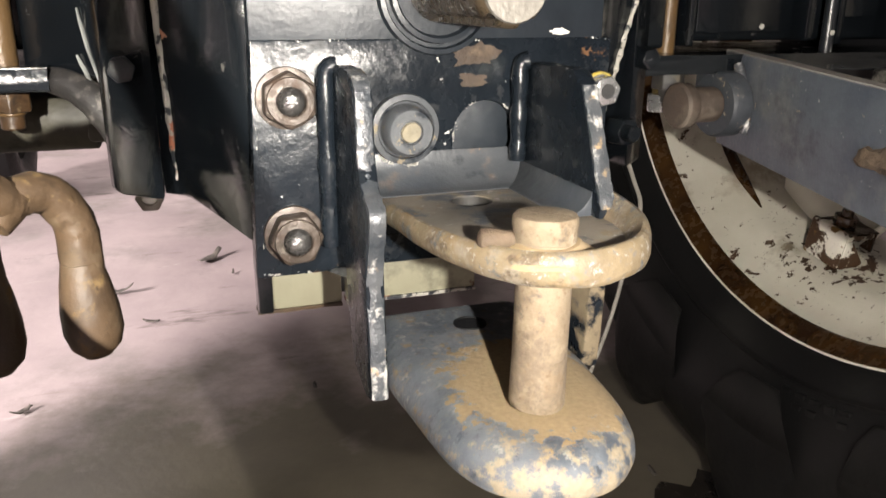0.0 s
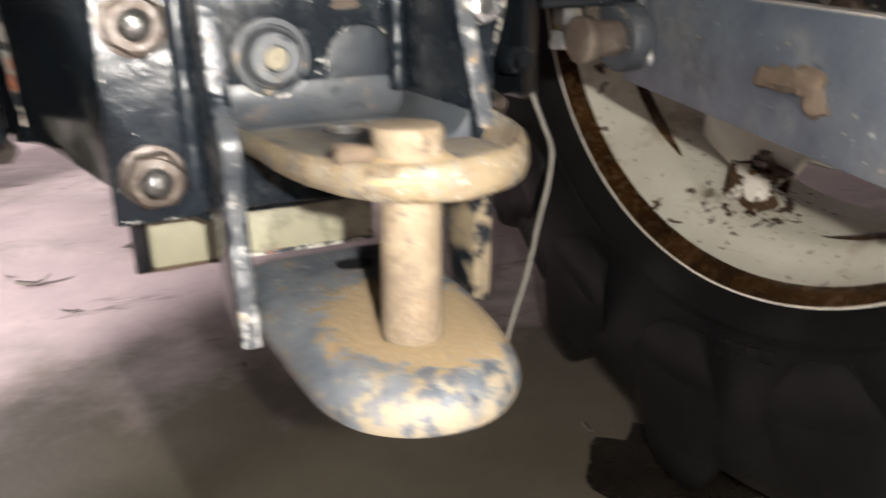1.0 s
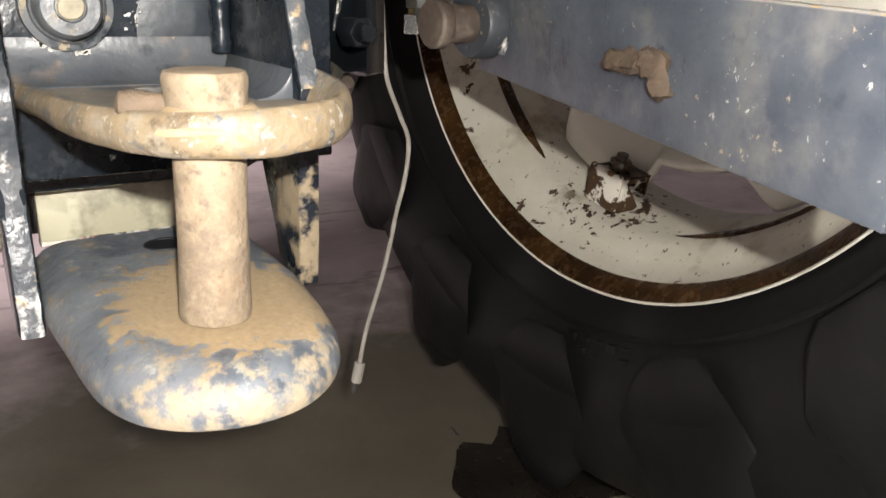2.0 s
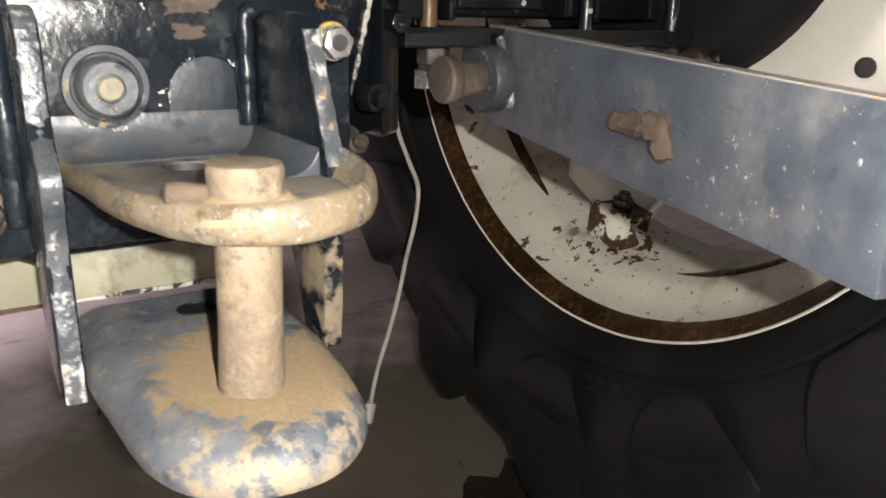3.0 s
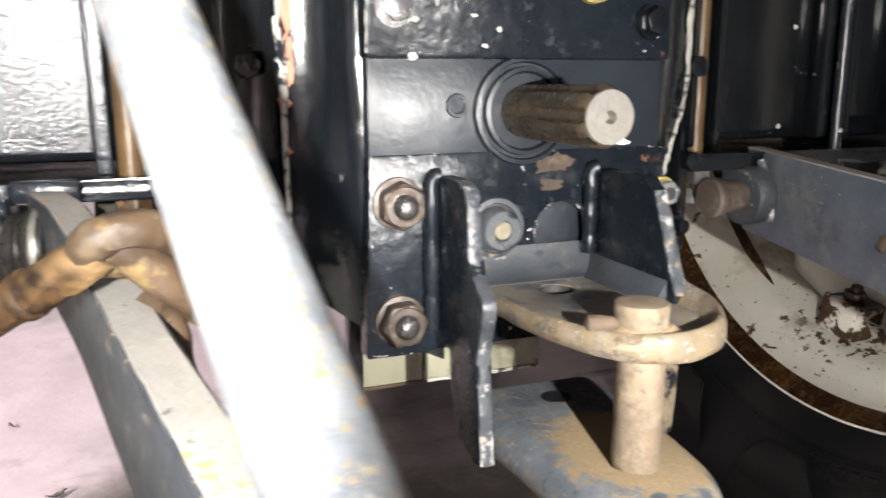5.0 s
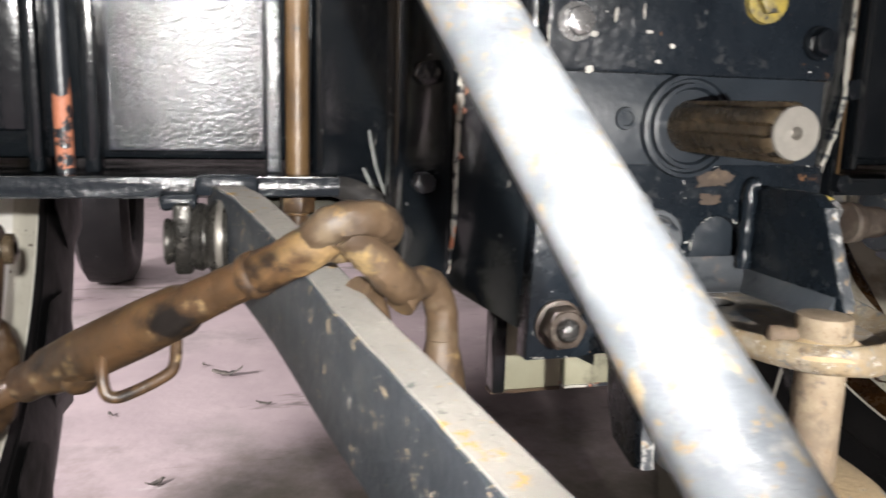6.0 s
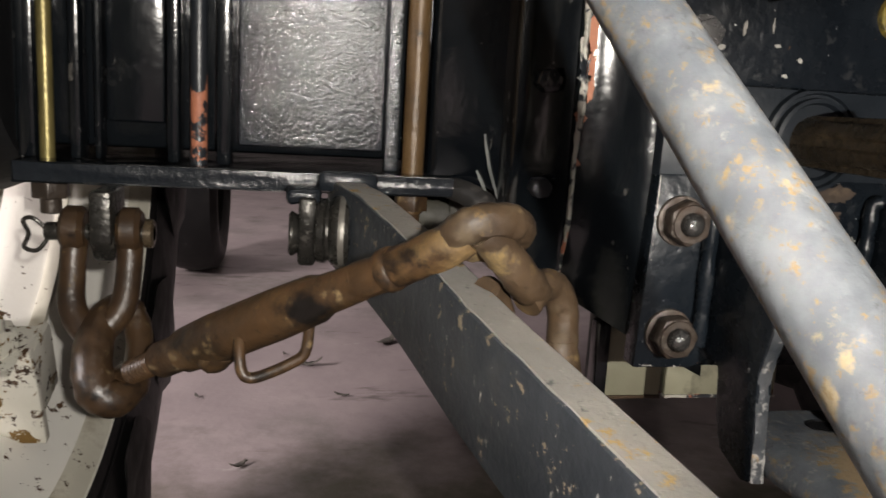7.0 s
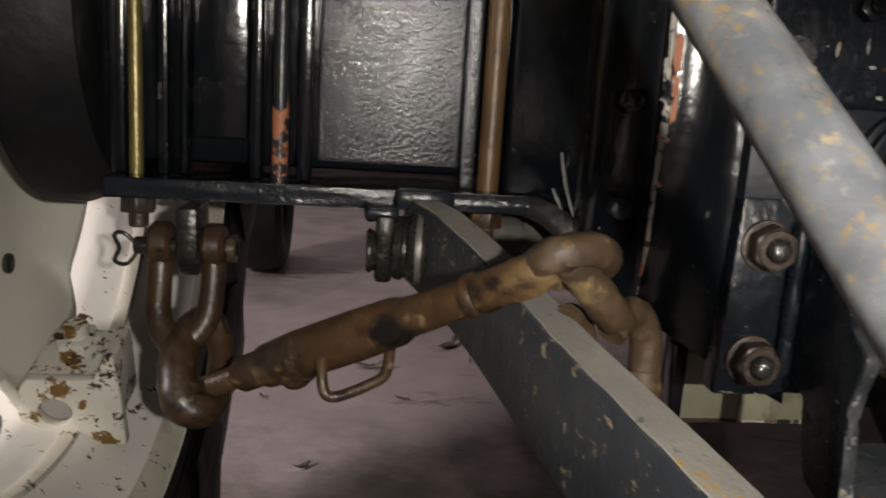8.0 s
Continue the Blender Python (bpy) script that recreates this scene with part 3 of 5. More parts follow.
part("flank", curved_wall(-1), black, axle)
part("flank", curved_wall(1), black, axle)
part("gearbox_core", box((-0.10, 0.030, 0.560), (0.10, 0.9, 1.02), 0.01), black_rough, axle)
part("belly", box((-0.13, 0.30, 0.60), (0.13, 1.35, 1.10), 0.03), black_rough, axle)
for s in (-1, 1):
    part("flange", slab([(s * 0.150, 0.036), (s * 0.174, 0.058), (s * 0.180, 0.074), (s * 0.182, 0.14), (s * 0.150, 0.14)], "z", 0.578, 1.02, 0.003), black, axle)
    if s > 0:
        part("seam_bead", tube([(0.1480, 0.0325, 1.0), (0.1485, 0.0315, 0.86), (0.1480, 0.0312, 0.755), (0.1482, 0.0312, 0.714), (0.1475, 0.0312 + lean(0.687), 0.687), (0.1435, 0.0310 + lean(0.664), 0.664), (0.1395, 0.0305 + lean(0.640), 0.640), (0.1345, 0.0300 + lean(0.612), 0.612), (0.1320, 0.0295 + lean(0.600), 0.600)], [0.0013, 0.0017, 0.0019, 0.0014, 0.0018, 0.0015, 0.0018, 0.0014, 0.0008], 8, 14, lumps=0.9), seam_pale, axle, "pale chipped seam")
    else:
        part("seam_bead", tube([(s * 0.1475, 0.0325, 1.0), (s * 0.1465, 0.0315, 0.86), (s * 0.148, 0.0312, 0.76), (s * 0.146, 0.0315 + lean(0.713), 0.713), (s * 0.1458, 0.0315 + lean(0.671), 0.671), (s * 0.1440, 0.0310 + lean(0.625), 0.625), (s * 0.1425, 0.0310 + lean(0.585), 0.585)], [0.0018, 0.0022, 0.0018, 0.0024, 0.0016, 0.0018, 0.0012], 8, 14, lumps=0.8), seam_paint, axle, "chipped pale seam with orange primer")
# rear cover with the band round the shaft
part("cover_upper", box((-0.104, -0.006, 0.725), (0.106, 0.030, 1.02), 0.003), slate, axle)
part("cover_band", box((-0.102, 0.001, 0.660), (0.104, 0.030, 0.729), 0.001), slate_clean, axle)
b = lathe([(0, 0), (0, 0.0120), (0.002, 0.0118), (0.002, 0)], (-0.087, -0.006, 0.754), (0, -1, 0), 24)
part("cover_bolt", hexagon((-0.087, -0.0078, 0.754), (0, -1, 0), 0.0165, 0.009, into=b, turn=0.3), zinc, axle, "bright hexagon bolt with chipped paint")
b = lathe([(0, 0), (0, 0.0150), (0.004, 0.0145), (0.0045, 0.0120), (0.0045, 0)], (0.0445, -0.006, 0.774), (0, -1, 0), 28)
part("cover_plug", hexagon((0.0445, -0.010, 0.774), (0, -1, 0), 0.017, 0.006, into=b, turn=0.1), yellow_mark, axle, "plug with yellow paint")
b = lathe([(0, 0), (0, 0.0115), (0.003, 0.011), (0.003, 0)], (0.088, -0.006, 0.7495), (0, -1, 0), 24)
part("cover_bolt", hexagon((0.088, -0.0088, 0.7495), (0, -1, 0), 0.0165, 0.009, into=b, turn=0.7), black, axle)
b = hexagon((-0.045, -0.006, 0.785), (0, -1, 0), 0.017, 0.009, turn=0.3)
part("cover_bolt", rod((-0.045, -0.014, 0.785), (-0.045, -0.019, 0.785), 0.005, 12, into=b), black, axle)
# edges where the paint has worn through
part("worn_line", ragged((-0.1035, -0.0055, 0.728), (-0.1035, -0.0055, 1.0), 60, 0.0009, 0, 31), seam_paint, axle, "edge with paint worn to pale metal")
part("worn_line", ragged((-0.1012, 0.0005, 0.545), (-0.1012, 0.0005, 0.667), 40, 0.0008, 0, 32), seam_paint, axle)
# shaft seal
part("seal_ring", lathe([(0, 0), (0, 0.0345), (0.004, 0.0335), (0.0045, 0.031), (0.002, 0.030), (0.002, 0.028), (0.006, 0.0275), (0.0065, 0.025), (0.003, 0.0235), (0.003, 0)], (0, 0.001, 0.693), (0, -1, 0), 48), slate_clean, axle)
part("locating_plug", lathe([(0, 0), (0, 0.0075), (0.002, 0.007), (0.002, 0.005), (0.001, 0.0045), (0.001, 0)], (-0.045, 0.001, 0.697), (0, -1, 0), 20), slate_clean, axle)


def splined_shaft():
    bm = bmesh.new()
    rings = []
    for y, k in ((0.0, 1), (-0.030, 1), (-0.092, 1), (-0.0975, 1), (-0.102, 0.86)):
        ring = []
        for i in range(72):
            ph = (i % 12) / 12
            r = 0.0168 if ph < 0.58 else 0.0140
            if y > -0.02:
                r = 0.0165
            a = 2 * math.pi * i / 72 + 0.2
            ring.append(bm.verts.new((r * k * math.cos(a), y, 0.693 + r * k * math.sin(a))))
        rings.append(ring)
    for p, q in zip(rings, rings[1:]):
        for i in range(72):
            bm.faces.new((p[i], p[(i + 1) % 72], q[(i + 1) % 72], q[i]))
    return bm


shaft = thing("power_shaft", (0, 0, 0.693), "brown oily splined steel power take-off shaft with bright end", "shaft")
part("spline", splined_shaft(), steel_oiled, shaft)
part("end_face", lathe([(0, 0.0148), (0.0016, 0.0142), (0.0016, 0.0036), (-0.004, 0.0022), (-0.004, 0)], (0, -0.1015, 0.693), (0, -1, 0), 40), steel, shaft, "bright machined end face")

# flange bolts
for s in (-1, 1):
    for y, z, sz in ((0.055, 0.651, 0.013), (0.055, 0.722, 0.015), (0.055, 0.80, 0.014)):
        b = hexagon((s * 0.166, y, z), (0, -1, 0), sz, 0.016, turn=0.2)
        part("flange_bolt", b, scuffed if s < 0 and z < 0.7 else black, axle)
    b = rod((s * 0.166, 0.095, 0.597), (s * 0.166, 0.072, 0.597), 0.006, 16)
    part("stud", hexagon((s * 0.166, 0.086, 0.597), (0, -1, 0), 0.016, 0.011, into=b), zinc if s < 0 else black, axle, "zinc plated stud")
    b = rod((s * 0.160, 0.10, 0.566), (s * 0.160, 0.084, 0.570), 0.0055, 14)
    part("stud", hexagon((s * 0.160, 0.10, 0.566), (0, -1, 0.2), 0.016, 0.010, into=b), nut_brown, axle)


def axle_arm(s, xs):
    """Axle housing to one side: panels, fins and studs, with the clamp plate under it."""
    top = 1.02
    part("housing", box((min(s * 0.17, s * 0.56), 0.168, 0.655), (max(s * 0.17, s * 0.56), 0.36, top), 0.006), black, axle)

    def span(a, b, y, z0, material, name, label="", bevel=0.0025):
        lo, hi = sorted((s * a, s * b))
        part(name, box((lo, y, z0), (hi, 0.17, top), bevel), material, axle, label)

    if s < 0:
        span(0.263, 0.374, 0.156, 0.662, hammered, "panel", "glossy hammered black panel")
        span(0.2515, 0.2625, 0.148, 0.647, hammered, "fin")
        part("casting", slab([(-0.228, 0.150), (-0.215, 0.141), (-0.190, 0.118), (-0.172, 0.092), (-0.160, 0.092), (-0.160, 0.20), (-0.228, 0.20)], "z", 0.640, top, 0.004), black, axle)
        span(0.378, 0.389, 0.143, 0.647, black, "fin")
        span(0.415, 0.424, 0.143, 0.647, black, "fin")
        span(0.428, 0.470, 0.162, 0.675, black, "panel")
        span(0.471, 0.476, 0.150, 0.647, black, "fin")
        span(0.484, 0.492, 0.146, 0.647, black, "fin")
        span(0.515, 0.527, 0.146, 0.647, black, "fin")
        part("red_stud", rod((s * 0.402, 0.150, 0.645), (s * 0.402, 0.150, top), 0.0062, 16), red_worn, axle, "stud with black paint chipped to red primer")
        part("brass_stud", rod((s * 0.507, 0.146, 0.645), (s * 0.507, 0.146, top), 0.0052, 16), brass, axle, "yellow zinc plated stud")
        part("rusty_stud", rod((s * 0.2395, 0.150, 0.615), (s * 0.2395, 0.150, top), 0.0088, 20), brown_rod, axle, "brown rusted stud")
    else:
        span(0.285, 0.386, 0.156, 0.662, black, "panel")
        span(0.272, 0.279, 0.148, 0.652, black, "fin")
        span(0.170, 0.240, 0.135, 0.652, black, "casting")
        span(0.390, 0.400, 0.143, 0.656, black, "fin")
        span(0.432, 0.440, 0.150, 0.652, black, "fin")
        span(0.445, 0.490, 0.162, 0.675, black, "panel")
        span(0.494, 0.506, 0.143, 0.656, black, "fin")
        span(0.548, 0.556, 0.150, 0.652, black, "fin")
        part("worn_stud", rod((s * 0.418, 0.146, 0.645), (s * 0.418, 0.146, top), 0.0056, 16), scuffed, axle, "stud with paint scuffed to bright steel")
        part("worn_stud", rod((s * 0.530, 0.146, 0.645), (s * 0.530, 0.146, top), 0.0062, 16), scuffed, axle)
        b = rod((s * 0.258, 0.158, 0.600), (s * 0.258, 0.158, top), 0.0072, 20)
        part("rusty_stud", b, brown_rod, axle, "brown threaded stud")
        b = lathe([(0.0, 0.0078)] + [(0.0012 * k + 0.0006 * j, 0.0082 - 0.0012 * j) for k in range(12) for j in (0, 1)], (s * 0.258, 0.158, 0.613), (0, 0, 1), 18)
        part("thread", b, brass, axle)
    # clamp plate
    a, e = (0.212, 0.524) if s < 0 else (0.215, 0.586)
    lo, hi = sorted((s * a, s * e))
    b = box((lo, 0.122, 0.632), (hi, 0.30, 0.647), 0)
    b = subdivided(b, 14)
    for v in b.verts:
        if v.co.y < 0.13:
            v.co.y += 0.002 * noise.noise(v.co * 90)
        v.co.z += 0.0012 * noise.noise(v.co * 40)
    part("clamp_plate", b, black, axle, "flame-cut clamp plate with ragged edge")
    if s < 0:
        b = roughened(subdivided(box((lo + 0.002, 0.1195, 0.6335), (hi, 0.1235, 0.6462), 0), 12), 0.0011, 170)
        part("ragged_edge", b, cut_edge, axle, "glossy black flame-cut edge with bright glints")
    for x in ((0.2395, 0.507) if s < 0 else (0.258, 0.418, 0.530)):
        b = hexagon((s * x, 0.150, 0.6315), (0, 0, -1), 0.024, 0.014, turn=0.4)
        part("clamp_nut", rod((s * x, 0.150, 0.618), (s * x, 0.150, 0.606), 0.0075, 14, into=b), rust if x < 0.3 and s < 0 else (nut_brown if s < 0 else black_rough), axle)
    # lugs under the plate
    lx = s * 0.4555
    part("shackle_lug", slab([(0.074, 0.633), (0.120, 0.633), (0.120, 0.598), (0.110, 0.584), (0.086, 0.584), (0.075, 0.598)], "x", lx - 0.007, lx + 0.007, 0.0025), dark_iron, axle, "greasy iron lug with bright rubbed spots")
    # axle end housing and hub
    R = 0.165 if s < 0 else 0.215
    part("axle_end", lathe([(0.0, 0.0), (0.0, R - 0.015), (0.035, R), (0.06, R), (0.06, 0.13), (0.12, 0.115), (0.16, 0.115), (0.16, 0)], (s * 0.535, 0.25 if s < 0 else 0.205, 0.775 if s < 0 else 0.80), (s, 0, 0), 64), black_matt, axle)


axle_arm(-1, ())
axle_arm(1, ())

# bell-shaped casting and hose beside the gearbox
b = tube([(-0.222, 0.150, 0.6385), (-0.205, 0.128, 0.637), (-0.190, 0.114, 0.630), (-0.177, 0.104, 0.614), (-0.168, 0.098, 0.594), (-0.164, 0.098, 0.574)], [0.007, 0.009, 0.010, 0.010, 0.009, 0.008], 16, 8, lumps=0.1)
part("drain_hose", b, hose_rubber, axle, "dull black hose with pale scuffs")
for pts in (((-0.1905, 0.1165, 0.682), (-0.1865, 0.1120, 0.658), (-0.1800, 0.1030, 0.634)), ((-0.1940, 0.1205, 0.654), (-0.1890, 0.1155, 0.642), (-0.1850, 0.1100, 0.634)), ((-0.1760, 0.0980, 0.655), (-0.1745, 0.0955, 0.642), (-0.1735, 0.094, 0.634))):
    part("scratch", tube(pts, [0.0008, 0.0014, 0.0009], 6, 6, lumps=0.6), scratch_grey, axle, "pale scratch")
part("filter_body", lathe([(0, 0), (0, 0.020), (0.006, 0.024), (0.075, 0.024), (0.078, 0.019), (0.10, 0.019), (0.10, 0)], (-0.270, 0.215, 0.604), (1, 0, 0), 24), olive_dark, axle)
part("filter_bracket", box((-0.200, 0.190, 0.588), (-0.168, 0.240, 0.640), 0.004), olive_dark, axle)

# unseen foot decks and bonnet, added to shade the ground in front of the axle
shade_deck = thing("shade_chassis", (0, 0.9, 0.62), "unseen tractor body, added to shade the floor", "tractor part")
part("shade_deck", box((-0.52, 0.37, 0.70), (0.52, 1.30, 0.74), 0.01), black_rough, shade_deck)
part("shade_hood", box((-0.30, 0.80, 0.74), (0.30, 2.6, 1.45), 0.06), black_rough, shade_deck)
part("shade_seat", box((-0.45, 0.0, 1.02), (0.45, 0.85, 1.30), 0.05), black_rough, shade_deck)

# ---- hitch bracket ----
hitch = thing("clevis_hitch", (0, -0.08, 0.497), "slate painted steel clevis hitch, muddy and worn to bare metal", "tow hitch")
arch = [(0.010, 0.598), *arc(0.030, 0.613, 0.020, 180, 0, 12), (0.050, 0.598)]
part("back_plate", slab([(-0.102, 0.668), (0.110, 0.668), (0.110, 0.540), (-0.060, 0.540), (-0.070, 0.5385), (-0.106, 0.5385)][::-1], "y", 0.0, 0.018, 0.0015, holes=[arch]), slate, hitch, "slate painted back plate with rust chips")
part("slot_backing", box((0.002, 0.007, 0.590), (0.058, 0.0165, 0.640), 0.0005), slate_clean, hitch)


def cheek(x0, x1, outline, name):
    return part(name, slab(outline, "x", x0, x1, 0.0016), slate, hitch)


left_cheek = [(0.0, 0.652), (-0.012, 0.6555), (-0.036, 0.6555), (-0.049, 0.6515), (-0.0545, 0.642), (-0.057, 0.615), (-0.063, 0.602), (-0.078, 0.590), (-0.070, 0.560), (-0.072, 0.530), (-0.076, 0.494), (-0.066, 0.491), (-0.040, 0.499), (-0.030, 0.520), (-0.026, 0.548), (0.0, 0.556)]
cheek(-0.061, -0.051, left_cheek, "cheek")
right_cheek = [(0.0, 0.652), (-0.020, 0.6555), (-0.060, 0.655), (-0.070, 0.648), (-0.078, 0.630), (-0.088, 0.606), (-0.096, 0.590), (-0.092, 0.560), (-0.090, 0.520), (-0.088, 0.500), (-0.066, 0.498), (-0.060, 0.520), (-0.040, 0.560), (0.0, 0.566)]
cheek(0.052, 0.062, right_cheek, "cheek")


def worn_front(x, line, width, seed):
    """Bare, hammered front edge of a cheek."""
    rnd = random.Random(seed)
    b = bmesh.new()
    pts = curve_points([(x, y, z) for y, z in line], 7)
    rows = []
    for p in pts:
        w = width * rnd.uniform(0.86, 0.96)
        dx = rnd.uniform(-0.0003, 0.0003)
        rows.append([b.verts.new((p.x + dx + w * k, p.y - d + rnd.uniform(-0.0005, 0.0005), p.z)) for k, d in ((-0.5, -0.003), (-0.45, 0.0006), (0, 0.0014), (0.45, 0.0006), (0.5, -0.003))])
    for p, q in zip(rows, rows[1:]):
        for k in range(4):
            b.faces.new((p[k], p[k + 1], q[k + 1], q[k]))
    for r in (rows[0], rows[-1]):
        b.faces.new(r)
    return b


part("worn_edge", worn_front(-0.056, left_cheek[2:11], 0.0098, 3), worn_edge, hitch, "bare hammered steel edge")
part("worn_edge", worn_front(0.057, right_cheek[3:7], 0.0098, 4), worn_edge, hitch, "bare hammered steel edge")
# weld beads at the back of the cheeks
for x, y, z0, z1, tip in ((-0.0645, -0.005, 0.556, 0.650, 0.004), (0.0485, -0.005, 0.598, 0.651, 0.003)):
    line = [(x, y, z0 + (z1 - z0) * k / 8) for k in range(9)] + [(x + tip * 0.5, y, z1 + 0.0035), (x + tip * 1.6, y - 0.001, z1 + 0.0045)]
    part("weld_bead", tube(line, [0.0050 + 0.0005 * math.sin(k * 2.1) for k in range(11)], 12, 5, lumps=0.06), slate, hitch, "painted weld")

# upper tongue: a dished plate, its rim flush at one side and raised at the other
JAW = curve_points([(-0.0505, -0.002, 0), (-0.0450, -0.035, 0), (-0.0415, -0.062, 0), (-0.0385, -0.090, 0), (-0.0330, -0.116, 0), (-0.0245, -0.137, 0), (-0.0130, -0.1515, 0), (0.000, -0.1590, 0), (0.015, -0.1610, 0), (0.031, -0.1570, 0), (0.046, -0.1470, 0), (0.058, -0.1320, 0), (0.0650, -0.114, 0), (0.0672, -0.095, 0), (0.0655, -0.070, 0), (0.0620, -0.040, 0)], 4)
JAW = [(p.x, p.y) for p in JAW]
hole_a = arc(0.006, -0.040, 0.0115, 0, 360, 20)[:-1]
hole_b = arc(0.002, -0.1375, 0.0132, 0, 360, 20)[:-1]
inner = [(x * 0.97 + 0.0004, y + 0.0035 if y < -0.03 else y) for x, y in JAW]
part("upper_tongue", slab([*inner, (0.0600, -0.002)], "z", 0.5775, 0.5850, 0.0008, holes=[hole_a, hole_b]), dusty, hitch, "upper tongue with dusty slate paint")
# black cup puts the shade inside the hole into its colour
part("dark_hole_cup", lathe([(0.0, 0.0), (0.0, 0.0114), (0.0068, 0.0114), (0.0068, 0.0106), (0.001, 0.0106), (0.001, 0.0)], (0.006, -0.040, 0.5776), (0, 0, 1), 28), black_rough, hitch)


def rim_wall():
    """Rounded rim round the upper tongue; its crest rises from the flush side to the raised one."""
    b = bmesh.new()
    rows = []
    n = len(JAW) - 1
    for i, (x, y) in enumerate(JAW):
        a, c = Vector(JAW[max(i - 1, 0)]), Vector(JAW[min(i + 1, n)])
        d = (c - a).normalized()
        inward = Vector((-d.y, d.x))
        f = i / n
        crest = 0.5868 + 0.0058 * min(1.0, f / 0.55) + 0.0075 * max(0.0, (f - 0.72) / 0.28)
        foot = 0.5762 + 0.004 * max(0.0, (f - 0.70) / 0.30)
        deep = 0.0065 + 0.0035 * f
        sec = [(deep, foot + 0.004), (0.0050, foot + 0.0008), (0.0024, foot), (0.0006, foot + 0.0016), (-0.0004, foot + 0.0048), (0.0000, crest - 0.0052), (0.0010, crest - 0.0022), (0.0028, crest - 0.0004), (0.0044, crest - 0.0002), (0.0058, crest - 0.0016), (deep + 0.001, max(0.5854, crest - 0.0070)), (deep + 0.003, 0.5842)]
        wob = 0.0006 * noise.noise(Vector((x * 60, y * 60, 1.0)))
        rows.append([b.verts.new((x + inward.x * (o + wob), y + inward.y * (o + wob), z + 0.0006 * noise.noise(Vector((x * 55, y * 55, z * 30))))) for o, z in sec])
    for p, q in zip(rows, rows[1:]):
        for k in range(len(p) - 1):
            b.faces.new((p[k], p[k + 1], q[k + 1], q[k]))
        b.faces.new((p[-1], p[0], q[0], q[-1]))
    b.faces.new(rows[0])
    b.faces.new(rows[-1][::-1])
    return b


part("rim", rim_wall(), rim_band, hitch, "thick rounded rim with mud and worn paint")
# hollow fillets that carry the plate up into the back plate and the far cheek
part("fillet", slab([(0.0, 0.580), (0.0, 0.6045), *arc(-0.0200, 0.6055, 0.0200, 0, -90, 8), (-0.0215, 0.5835)], "x", -0.0505, 0.052, 0.0006), fillet_dust, hitch, "smooth dusty fillet under the back plate")
part("fillet", slab([(0.0525, 0.580), (0.0525, 0.6060), *arc(0.0370, 0.6010, 0.0155, 0, -90, 7), (0.0355, 0.5840)], "y", -0.088, -0.002, 0.0006), fillet_dust, hitch, "dusty fillet along the cheek")

# lower tongue
low = curve_points([(-0.0510, -0.020, 0), (-0.0512, -0.075, 0), (-0.0490, -0.105, 0), (-0.0470, -0.135, 0), (-0.0440, -0.154, 0), (-0.0370, -0.1705, 0), (-0.0260, -0.1815, 0), (-0.0130, -0.1875, 0), (0.000, -0.1893, 0), (0.0130, -0.1870, 0), (0.0250, -0.1795, 0), (0.0345, -0.1685, 0), (0.0412, -0.153, 0), (0.0450, -0.135, 0), (0.0482, -0.110, 0), (0.0505, -0.085, 0), (0.0510, -0.020, 0)], 3)
low = [(p.x, p.y) for p in low]
b = rolled_plate(low, [(0.012, 0.4945), (0.004, 0.4952), (0.0010, 0.4972), (0.0, 0.5005), (0.0006, 0.5048), (0.0028, 0.5090), (0.0066, 0.5126), (0.0115, 0.5147), (0.0165, 0.5156)])
part("lower_tongue", b, tongue_paint, hitch, "thick lower tongue, slate paint worn at the nose")

# closed black disc, painted for the shade of a hole in the tongue
part("dark_hole_disc", lathe([(0, 0), (0, 0.0095), (0.0006, 0.0092), (0.0006, 0.0080), (0.0002, 0.0078), (0.0002, 0)], (0.004, -0.046, 0.5157), (0, 0, 1), 24), black_matt, hitch)
# paint worn to pale specks along the edges
def speckled(points, width, seed, material, name="worn_specks"):
    """Ragged chips of all sizes, gathered in clusters along a line on an upright face."""
    rnd = random.Random(seed)
    b = bmesh.new()
    for p in curve_points(points, 40):
        gather = noise.noise(Vector((p.x * 90, seed * 2.3, p.z * 90)))
        if gather < 0.02 or rnd.random() < 0.35:
            continue
        size = width * (0.25 + 1.5 * rnd.random() ** 3) * (0.6 + gather)
        lean_by = rnd.uniform(0, math.pi)
        c = Vector((p.x + rnd.gauss(0, 0.5) * width, p.y - 0.0002, p.z + rnd.gauss(0, 0.5) * width))
        vs = []
        for k in range(8):
            a = 2 * math.pi * k / 8
            u, v = size * math.cos(a) * rnd.uniform(0.5, 1.3), 0.55 * size * math.sin(a) * rnd.uniform(0.5, 1.3)
            vs.append(b.verts.new(c + Vector((u * math.cos(lean_by) - v * math.sin(lean_by), 0, u * math.sin(lean_by) + v * math.cos(lean_by)))))
        b.faces.new(vs)
    ex = bmesh.ops.extrude_face_region(b, geom=b.faces[:])
    for e in ex["geom"]:
        if isinstance(e, bmesh.types.BMVert):
            e.co.y += 0.0010
    return tagged(part(name, b, material, hitch), kind="stuff")


